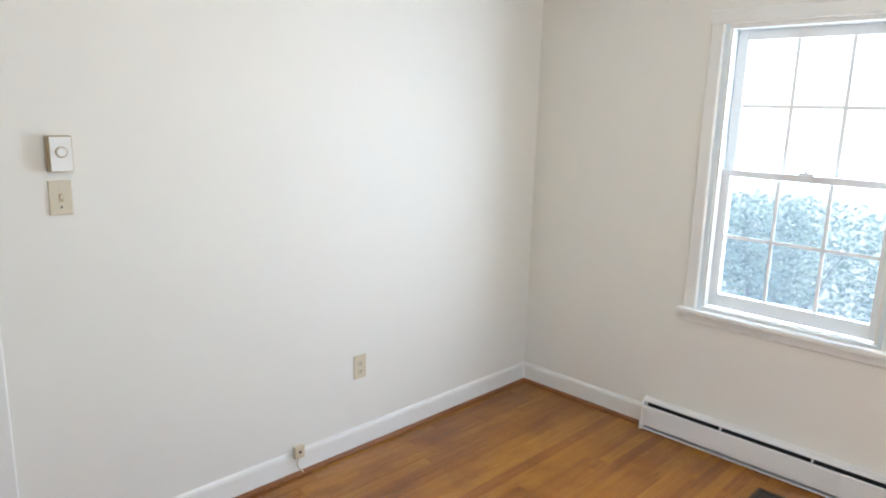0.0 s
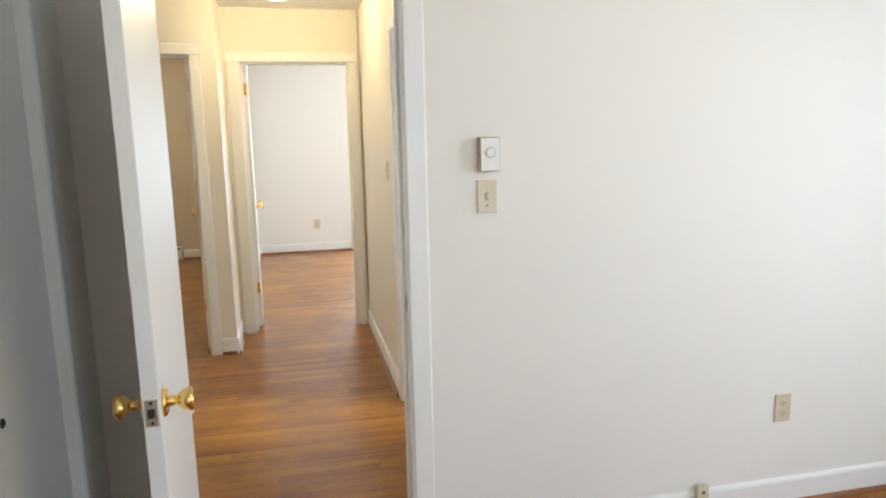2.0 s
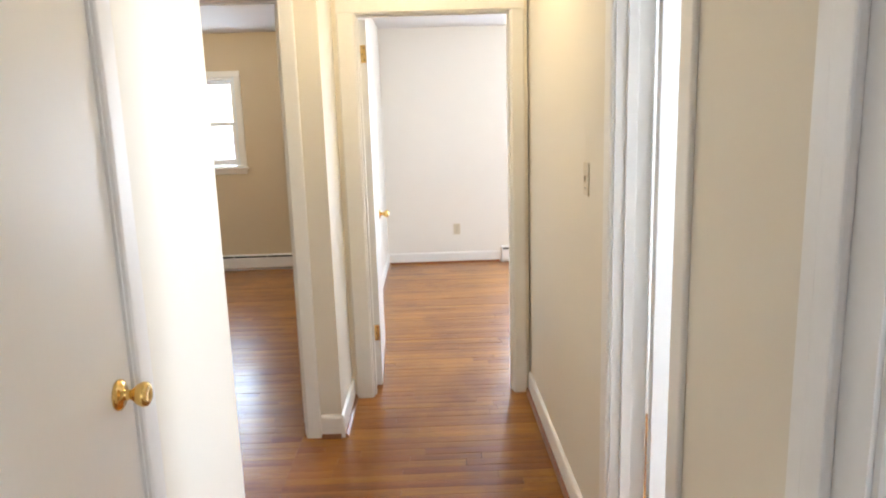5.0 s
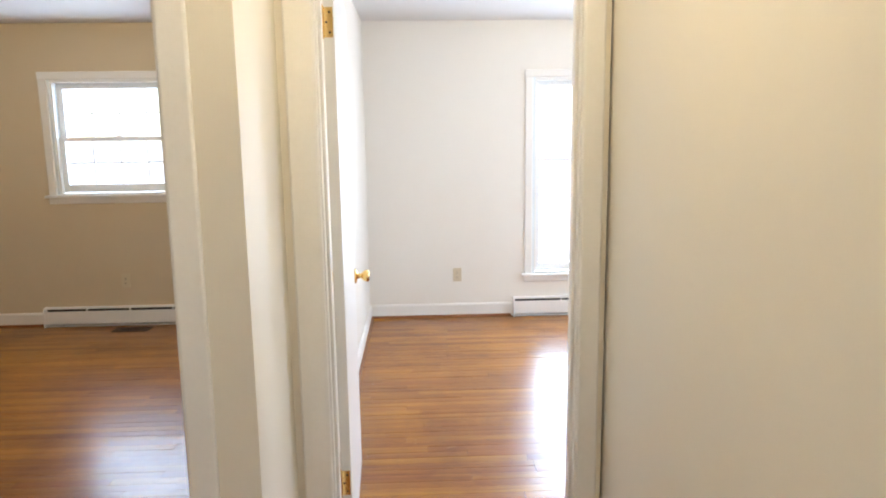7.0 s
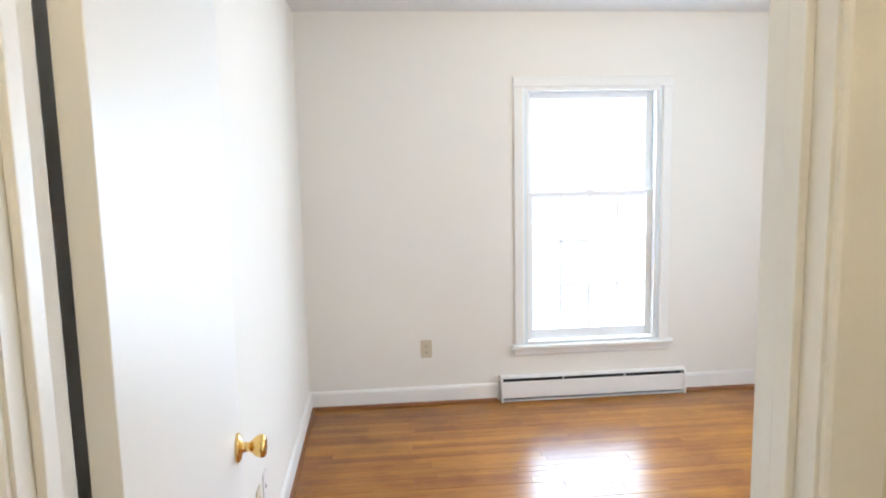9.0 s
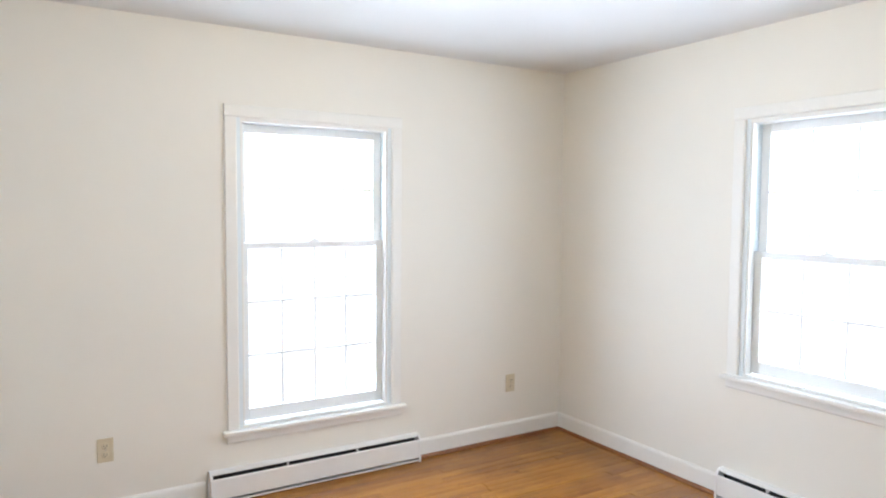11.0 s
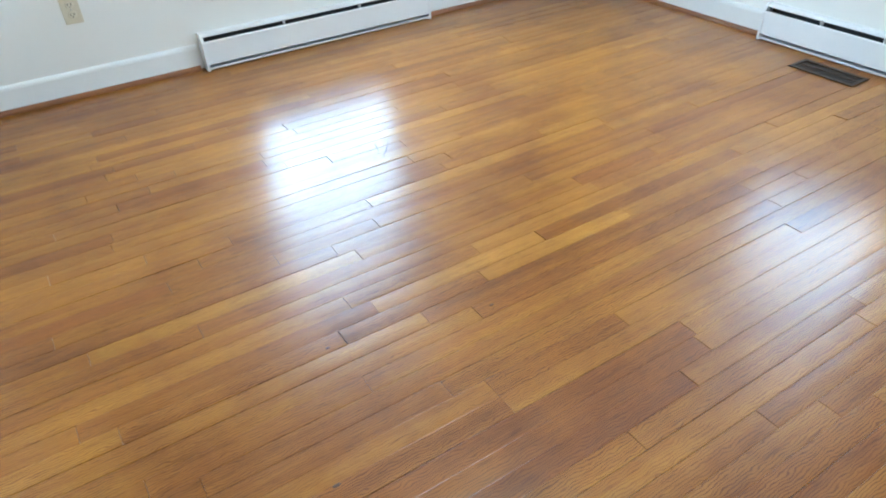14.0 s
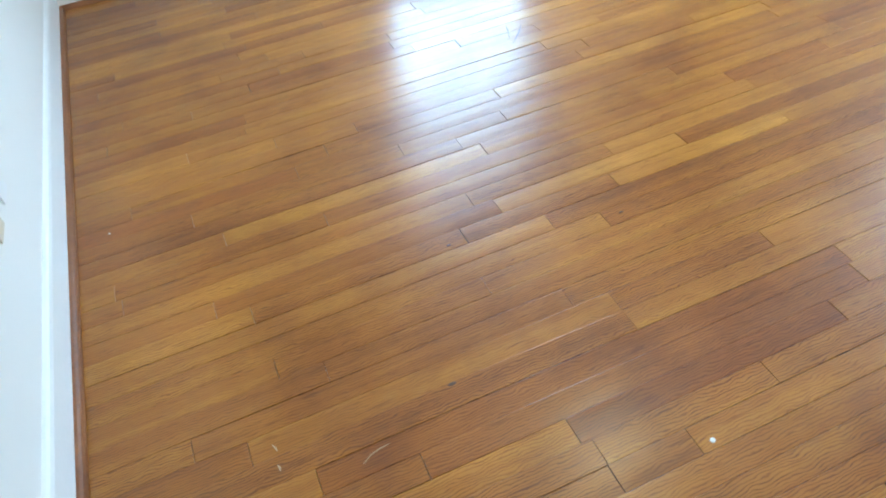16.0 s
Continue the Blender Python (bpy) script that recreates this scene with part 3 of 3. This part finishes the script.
leaf_hinges(lf, 1, dark=True)

# linen closet door in the hall's west wall, shut
d4 = doorway("door_4", pose(XL, 0.198, 0, 0, 0, 90), 0.75, 0.10, "shut white flush closet door with a brass knob", sides="f", stop_at=0.045)
leaf(d4, pose(0.003, 0.004, 0), 0.743, 1, 0.955, knobs="f", latch=False)

# bathroom door, open into the bathroom
d5 = doorway("door_5", pose(XR, 1.455, 0, 0, 0, -90), 0.51, 0.10, "open white bathroom door off the hall", stop_at=0.030)
leaf(d5, pose(0.004, 0.112, 0, 0, 0, 88), 0.50, -1, 0.93)

# closet doors in the first room
d6 = empty("door_6", pose(-0.97, -0.26, 0, 0, 0, -90), "white bifold closet door partly folded open", "door", kind="structure")
C6 = 1.49
for nm, length, mm in (("casing", 2.03, UP_L), ("casing", 2.03, Matrix.Translation((C6, 0, 0)) @ UP_R), ("head_casing", C6 + 2 * CAS, Matrix.Translation((-CAS, 0, 2.03)))):
    bm = prism([(b, a) for a, b in frame_strip(CAS, 0.015)], length, FLIP @ mm)
    part(nm, bm, M_TRIM, d6)
panel = part("panel", boxed(0.004, 0.425, -0.055, -0.022, 0.015, 2.02, 0.003), M_DOOR, d6)
part("finger_pull", lathe([(0, 0.001), (0.006, 0.0015), (0.009, 0.004), (0.011, 0.002), (0.011, 0)], 16, Matrix.Translation((0.372, -0.022, 0.92)) @ pose(0, 0, 0, -90)), M_DARK, panel, "small dark round finger pull", smooth=True)

# ---- baseboard heaters ----


def heater(m, length, label):
    h = empty("baseboard_heater", m, label, "heater")
    h["group"] = "baseboard heaters"
    part("back_plate", boxed(0.004, length - 0.004, -0.010, -0.0005, 0.016, 0.158), M_DARK, h)
    part("front_panel", prism([(-0.064, 0.030), (-0.060, 0.026), (-0.056, 0.030), (-0.058, 0.128), (-0.053, 0.133), (-0.060, 0.135), (-0.064, 0.130)], length - 0.012, Matrix.Translation((0.006, 0, 0))), M_HEAT, h)
    part("top_cover", prism([(-0.001, 0.162), (-0.034, 0.162), (-0.046, 0.152), (-0.044, 0.149), (-0.033, 0.157), (-0.001, 0.157)], length - 0.012, Matrix.Translation((0.006, 0, 0))), M_HEAT, h)
    part("bottom_lip", prism([(-0.001, 0.004), (-0.060, 0.004), (-0.064, 0.008), (-0.064, 0.015), (-0.061, 0.015), (-0.060, 0.008), (-0.001, 0.008)], length - 0.012, Matrix.Translation((0.006, 0, 0))), M_HEAT, h)
    bm = bmesh.new()
    for i in range(int(length / 0.012)):
        x = 0.02 + i * 0.012
        if x < length - 0.02:
            box(bm, x, x + 0.001, -0.050, -0.012, 0.030, 0.112)
    tagged(part("fins", bm, M_DARK, h), kind="stuff")
    for x in (0.0, length - 0.012):
        part("end_cap", prism([(-0.0005, 0.0), (-0.066, 0.0), (-0.067, 0.004), (-0.067, 0.132), (-0.049, 0.156), (-0.036, 0.165), (-0.0005, 0.165)], 0.012, Matrix.Translation((x, 0, 0))), M_HEAT, h)
    for i in range(1, int(length / 0.42) + 1):
        x = i * length / (int(length / 0.42) + 1)
        part("bracket", boxed(x - 0.0015, x + 0.0015, -0.056, -0.030, 0.132, 0.156), M_HEAT, h)
    return h


heater(pose(0.415, YN, 0), 1.215, "long white metal baseboard heater below the tall window")
heater(pose(XE, 5.335, 0, 0, 0, -90), 0.845, "short white metal baseboard heater below a window")
heater(pose(XE, -0.815, 0, 0, 0, -90), 1.63, "long white baseboard heater under the window with bushes")
heater(pose(-3.455, YN, 0), 1.74, "long white baseboard heater in the dim side room")

# ---- floor registers ----


def register(m, label):
    r = empty("floor_vent", m, label, "vent")
    r["group"] = "floor vents"
    w, d = 0.29, 0.125
    bm = bmesh.new()
    box(bm, -w / 2, w / 2, -d / 2, -d / 2 + 0.018, 0.0012, 0.006, 0.0015)
    box(bm, -w / 2, w / 2, d / 2 - 0.018, d / 2, 0.0012, 0.006, 0.0015)
    box(bm, -w / 2, -w / 2 + 0.018, -d / 2 + 0.018, d / 2 - 0.018, 0.0012, 0.006, 0.0015)
    box(bm, w / 2 - 0.018, w / 2, -d / 2 + 0.018, d / 2 - 0.018, 0.0012, 0.006, 0.0015)
    part("frame", bm, M_VENT, r)
    part("damper", boxed(-w / 2 + 0.017, w / 2 - 0.017, -d / 2 + 0.017, d / 2 - 0.017, 0.0012, 0.002), M_DARK, r)
    n = 18
    for i in range(1, n):
        x = -w / 2 + 0.018 + i * (w - 0.036) / n
        part("slat", boxed(x - 0.002, x + 0.002, -d / 2 + 0.018, d / 2 - 0.018, 0.002, 0.005), M_VENT, r)
    part("crossbar", boxed(-w / 2 + 0.018, w / 2 - 0.018, -0.004, 0.004, 0.0035, 0.0058), M_VENT, r)
    return r


register(pose(2.572, 4.89, 0, 0, 0, 90), "dark bronze metal floor vent beside the heater")
register(pose(2.50, -1.62, 0, 0, 0, 90), "dark bronze floor vent near the long heater")
register(pose(-2.70, 6.46, 0), "dark bronze floor vent in the side room")

# ---- plates, thermostat, jack ----


def outlet(m, label):
    o = empty("outlet", m, label, "outlet")
    o["group"] = "wall outlets"
    part("plate", boxed(-0.035, 0.035, -0.006, -0.0005, -0.057, 0.057, 0.0025), M_IVORY, o)
    for z in (-0.020, 0.020):
        face = part("socket", lathe([(0, 0.0022), (0.014, 0.002), (0.0165, 0.0)], 20, Matrix.Translation((0, -0.006, z)) @ pose(0, 0, 0, 90)), M_IVORY, o)
        for x in (-0.006, 0.006):
            part("slot", boxed(x - 0.0012, x + 0.0012, -0.0088, -0.0078, z - 0.003, z + 0.006), M_DARK, face)
        part("ground_hole", lathe([(0, 0.001), (0.0024, 0.0008), (0.0026, 0)], 10, Matrix.Translation((0, -0.0078, z - 0.009)) @ pose(0, 0, 0, 90)), M_DARK, face)
    part("screw", lathe([(0, 0.0015), (0.003, 0.001), (0.0035, 0)], 10, Matrix.Translation((0, -0.006, 0)) @ pose(0, 0, 0, 90)), M_STEEL, o)
    return o


def switch(m, label, w=0.068, h=0.110):
    o = empty("light_switch", m, label, "switch")
    part("plate", boxed(-w / 2, w / 2, -0.006, -0.0005, -h / 2, h / 2, 0.0025), M_IVORY, o)
    part("bezel", boxed(-0.0065, 0.0065, -0.0072, -0.0058, -0.013, 0.013, 0.0005), M_BEIGE, o)
    part("toggle", prism([(-0.006, -0.010), (-0.012, -0.004), (-0.013, 0.010), (-0.006, 0.011)], 0.009, Matrix.Translation((-0.0045, 0, 0))), M_IVORY, o)
    for z, mat in ((-0.030, M_DARK), (0.030, M_IVORY)):
        part("screw", lathe([(0, 0.0015), (0.003, 0.001), (0.0035, 0)], 10, Matrix.Translation((0, -0.006, z)) @ pose(0, 0, 0, 90)), mat, o)
    return o


outlet(pose(1.49, 0, 0.415), "ivory duplex outlet on the off-white wall")
outlet(pose(-0.053, YN, 0.36), "ivory duplex outlet beside the tall window")
outlet(pose(2.336, YN, 0.372), "ivory duplex outlet near the room corner")
outlet(pose(-2.79, YN, 0.372), "ivory duplex outlet below the short window")
outlet(pose(XW, 4.815, 0.335, 0, 0, 90), "ivory duplex outlet low on the side wall")
phone = empty("phone_plate", pose(XW, 4.95, 0.335, 0, 0, 90), "white wall plate with one dark jack", "wall plate")
part("plate", boxed(-0.035, 0.035, -0.006, -0.0005, -0.057, 0.057, 0.0025), M_WHITE, phone)
part("jack", boxed(-0.006, 0.006, -0.0075, -0.0055, -0.006, 0.006), M_DARK, phone)
switch(pose(0.283, 0, 1.301), "ivory toggle light switch below the thermostat")
switch(pose(XR, 1.785, 1.292, 0, 0, -90), "ivory toggle light switch in the hall")

th = empty("thermostat", pose(0.287, 0, 1.441), "white round-dial thermostat in a beige rectangular case", "thermostat")
part("base", boxed(-0.034, 0.034, -0.032, -0.0005, -0.056, 0.056, 0.002), M_BEIGE, th)
part("cover", boxed(-0.0315, 0.0315, -0.0350, -0.0322, -0.0535, 0.0535, 0.001), M_WHITE, th)
part("dial_ring", lathe([(0.0149, 0.0), (0.0175, 0.0), (0.0175, 0.0025), (0.0165, 0.003), (0.0149, 0.003)], 28, Matrix.Translation((0, -0.0355, 0.006)) @ pose(0, 0, 0, 90)), M_BEIGE, th, smooth=False)
part("dial", lathe([(0, 0.006), (0.013, 0.006), (0.0145, 0.0045), (0.0148, 0.0)], 28, Matrix.Translation((0, -0.0355, 0.006)) @ pose(0, 0, 0, 90)), M_WHITE, th)

jack = empty("phone_jack", pose(1.134, -0.0145, 0.118), "small ivory telephone jack box with a cut cord", "phone jack")
part("box", boxed(-0.024, 0.024, -0.022, 0.0, -0.028, 0.028, 0.004), M_IVORY, jack)
part("port", boxed(-0.006, 0.006, -0.0232, -0.0212, -0.004, 0.008), M_DARK, jack)
cu = bpy.data.curves.new("cord", "CURVE")
cu.dimensions, cu.bevel_depth, cu.bevel_resolution = "3D", 0.0024, 2
sp = cu.splines.new("BEZIER")
sp.bezier_points.add(2)
for bp_, co in zip(sp.bezier_points, ((-0.006, -0.012, -0.028), (-0.010, -0.016, -0.062), (0.010, -0.030, -0.094))):
    bp_.co = co
    bp_.handle_left_type = bp_.handle_right_type = "AUTO"
cu.materials.append(M_IVORY)
cord = new("cord", cu)
cord.parent = jack

# ---- ceiling lights ----


def ceiling_light(x, y, label):
    lamp = empty("ceiling_light", pose(x, y, H), label, "ceiling light", "ceiling lights")
    part("base", lathe([(0, -0.0005), (0.088, -0.0005), (0.092, -0.005), (0.092, -0.014), (0.086, -0.020), (0, -0.020)], 36), M_BRASS, lamp, "brass ceiling pan", smooth=False)
    dome = part("shade", lathe([(0.082, -0.020), (0.085, -0.038), (0.078, -0.064), (0.060, -0.085), (0.034, -0.096), (0, -0.100)], 36), M_OPAL, lamp, smooth=True)
    dome.visible_shadow = False


for lx, ly, watts, place in CEILING_LIGHTS:
    ceiling_light(lx, ly, "lit white opal glass dome light on the " + place + " ceiling")

# ---- garden ----


def bush(x, y, h, r, seed, label):
    rng = random.Random(seed)
    b = empty("bush", pose(x, y, -0.6), label, "bush")
    b["group"] = "bushes outside"
    bm = bmesh.new()
    tips = []
    for k in range(9):
        a, lean = rng.uniform(0, math.tau), rng.uniform(0.15, 0.75)
        p = Vector((rng.uniform(-0.12, 0.12), rng.uniform(-0.12, 0.12), 0))
        rad = rng.uniform(0.02, 0.035)
        top = h * rng.uniform(0.65, 0.98)
        for s in range(5):
            q = Vector((p.x + math.cos(a) * lean * r / 5 + rng.uniform(-0.05, 0.05), p.y + math.sin(a) * lean * r / 5 + rng.uniform(-0.05, 0.05), p.z + top / 5))
            ring = []
            for c, rr in ((p, rad), (q, rad * 0.78)):
                ring.append([bm.verts.new((c.x + rr * math.cos(i * math.tau / 6), c.y + rr * math.sin(i * math.tau / 6), c.z)) for i in range(6)])
            for i in range(6):
                bm.faces.new((ring[0][i], ring[0][(i + 1) % 6], ring[1][(i + 1) % 6], ring[1][i]))
            if s > 0:
                tips.append(q.copy())
            p, rad = q, rad * 0.78
    part("trunk", bm, M_BARK, b)
    verts, faces = [], []
    for _ in range(6500):
        c = rng.choice(tips)
        d = Vector((rng.gauss(0, 0.26), rng.gauss(0, 0.26), rng.gauss(0.05, 0.17)))
        p = c + d
        if p.z < h * 0.28 or p.z > h:
            continue
        u = Vector((rng.uniform(-1, 1), rng.uniform(-1, 1), rng.uniform(-0.6, 0.6))).normalized()
        v = u.cross(Vector((rng.uniform(-1, 1), rng.uniform(-1, 1), rng.uniform(-1, 1)))).normalized()
        s = rng.uniform(0.022, 0.042)
        n = len(verts)
        verts += [p - u * s, p + v * s * 0.4 - u * s * 0.1, p + u * s, p - v * s * 0.4 - u * s * 0.1]
        faces.append((n, n + 1, n + 2, n + 3))
    me = bpy.data.meshes.new("crown")
    me.from_pydata([tuple(v) for v in verts], [], faces)
    me.materials.append(M_LEAF)
    crown = new("crown", me)
    crown.parent = b
    tagged(crown, kind="stuff")
    return b


for k, (bx, by, bh, br) in enumerate(((6.4, 0.7, 1.40, 0.9), (6.1, -0.3, 1.48, 1.0), (6.3, -1.3, 1.36, 0.9), (6.2, -2.4, 1.45, 1.0))):
    bush(bx, by, bh, br, 40 + k, "green evergreen bush with open stems in the yard")

# ---- marks on the floor ----


def floor_mark(name, points, width, mat, label):
    """A hair-thin streak lying on the varnish, tapering to its ends."""
    bm = bmesh.new()
    pts = [Vector((x, y, 0.0011)) for x, y in points]
    rows = []
    for k, p in enumerate(pts):
        d = (pts[min(k + 1, len(pts) - 1)] - pts[max(k - 1, 0)]).normalized()
        side = Vector((-d.y, d.x, 0)) * width * (0.25 if k in (0, len(pts) - 1) else 0.5)
        rows.append((bm.verts.new(p - side), bm.verts.new(p + Vector((0, 0, 0.0006))), bm.verts.new(p + side)))
    for a, b in zip(rows, rows[1:]):
        bm.faces.new((a[0], a[1], b[1], b[0]))
        bm.faces.new((a[1], a[2], b[2], b[1]))
    return part(name, bm, mat, floor, label)


part("paint_spot", lathe([(0, 0.0012), (0.0034, 0.0010), (0.005, 0.0003), (0.005, -0.001)], 14), M_WHITE, floor, "dried drop of white paint", at=pose(0.3265, 3.9135, 0.0006))
part("paint_spot", lathe([(0, 0.0010), (0.0018, 0.0008), (0.0026, 0.0002), (0.0026, -0.001)], 12), M_WHITE, floor, "dried drop of white paint", at=pose(-0.677, 5.073, 0.0006))
floor_mark("scuff", [(-0.418, 4.268), (-0.413, 4.258), (-0.412, 4.250)], 0.004, M_SCUFF, "pale scuff in the varnish")
floor_mark("scuff", [(-0.418, 4.222), (-0.415, 4.214), (-0.416, 4.207)], 0.004, M_SCUFF, "pale scuff in the varnish")
floor_mark("scuff", [(-0.268, 4.152), (-0.250, 4.163), (-0.230, 4.168), (-0.210, 4.169)], 0.0028, M_SCUFF, "pale scuff in the varnish")
for ends in ([(0.701, 5.479), (0.690, 5.438), (0.674, 5.400)], [(0.748, 5.460), (0.716, 5.415), (0.669, 5.364)]):
    floor_mark("scratch", ends, 0.003, M_DARK, "thin dark scratch in the varnish")
for kx, ky, kr in ((-0.05, 4.237, 0.006), (0.10, 4.60, 0.004), (0.52, 4.50, 0.004)):
    part("knot", lathe([(0, 0.0009), (kr * 0.6, 0.0008), (kr, 0.0002), (kr, -0.001)], 10), M_KNOT, floor, "small dark knot", at=pose(kx, ky, 0.0003) @ Matrix.Diagonal((1.6, 0.7, 1, 1)))

# ---- floor boards ----
BW = 0.0572


def board_profile(w):
    g = 0.0002
    crown = [(g + 0.0008 + (w - 2 * g - 0.0016) * k / 7, -0.00028 * (2 * k / 7 - 1) ** 2) for k in range(8)]
    return [(g, -0.019), (g, -0.0006)] + crown + [(w - g, -0.0006), (w - g, -0.019)]


def unit_board():
    bm = prism(board_profile(BW), 1.0)
    return mesh_of(bm, M_OAK, "plank")


UNIT = unit_board()
rngf = random.Random(11)
rest_v, rest_f = [], []


# end joints that stand out in the far bedroom: middle of the row, place of the joint
JOINTS = [(4.441, -0.369), (4.155, -0.354), (4.740, 0.627), (4.686, 0.822), (4.260, 0.755), (4.317, 0.268), (3.986, 0.515), (3.935, 0.297), (4.047, 0.113), (4.109, -0.165), (5.28, -0.437)]


def lay_boards(x0, x1, y0, y1, near=None):
    """Rows of strip oak along x; boards inside the near stretch are pieces of their own."""
    off = 0.008
    row = math.floor((y0 - off) / BW)
    while row * BW + off < y1 - 1e-4:
        ya, yb = max(y0, row * BW + off), min(y1, (row + 1) * BW + off)
        wide = yb - ya
        row += 1
        if wide < 0.006:
            continue
        x = x0 - rngf.uniform(0.0, 0.8)
        while x < x1 - 1e-4:
            ln = rngf.uniform(0.28, 1.25) if rngf.random() < 0.75 else rngf.uniform(1.0, 1.9)
            a, b = max(x, x0), min(x + ln, x1)
            if x1 - b < 0.10:
                b = x1
            for jy, jx in JOINTS if near else ():
                if ya < jy < yb and a < jx - 0.01 and b > jx - 0.12:
                    b = jx
            x = b if b > x0 else x + ln
            if b - a < 0.02:
                continue
            tilt = rngf.gauss(0, 0.0045)
            tip = rngf.gauss(0, 0.0007)
            dz = rngf.uniform(-0.0004, 0.0001)
            gap = 0.0006 + 0.0015 * rngf.random() ** 6
            b_end = b - gap
            slim = 1.0 - 0.018 * rngf.random() ** 6
            if near and a < near[1] and b > near[0] and ya >= near[2] and yb <= near[3]:
                ob = new("plank", UNIT)
                ob.parent = floor
                ob.matrix_basis = Matrix.Translation((a + 0.0004, ya, dz)) @ Euler((tilt, tip, 0)).to_matrix().to_4x4() @ Matrix.Diagonal((b_end - a - 0.0004, slim * wide / BW, 1, 1))
            else:
                n = len(rest_v)
                prof = board_profile(wide)
                k = len(prof)
                for xx in (a + 0.0004, b_end):
                    for py, pz in prof:
                        rest_v.append((xx, ya + py, pz + dz + (py - wide / 2) * tilt - (xx - (a + b) / 2) * tip))
                for i in range(k):
                    j = (i + 1) % k
                    rest_f.append((n + i, n + j, n + k + j, n + k + i)[::-1])
                rest_f.append(tuple(range(n, n + k)))
                rest_f.append(tuple(range(n + 2 * k - 1, n + k - 1, -1)))


lay_boards(XW, XE, 3.155, YN, (-0.8, 2.8, 3.2, 5.6))
lay_boards(XL, XR, 0.055, 3.155)
lay_boards(-1.95, XL, 1.648, 2.685)
lay_boards(-0.97, XE, YS, 0.055)
lay_boards(-4.39, XW - 0.11, 2.685, YN)
lay_boards(XR, XE, 0.11, 2.75)
me = bpy.data.meshes.new("planks")
me.from_pydata(rest_v, [], rest_f)
me.materials.append(M_OAK)
rest = new("planks", me)
rest.parent = floor
tagged(rest, kind="stuff")
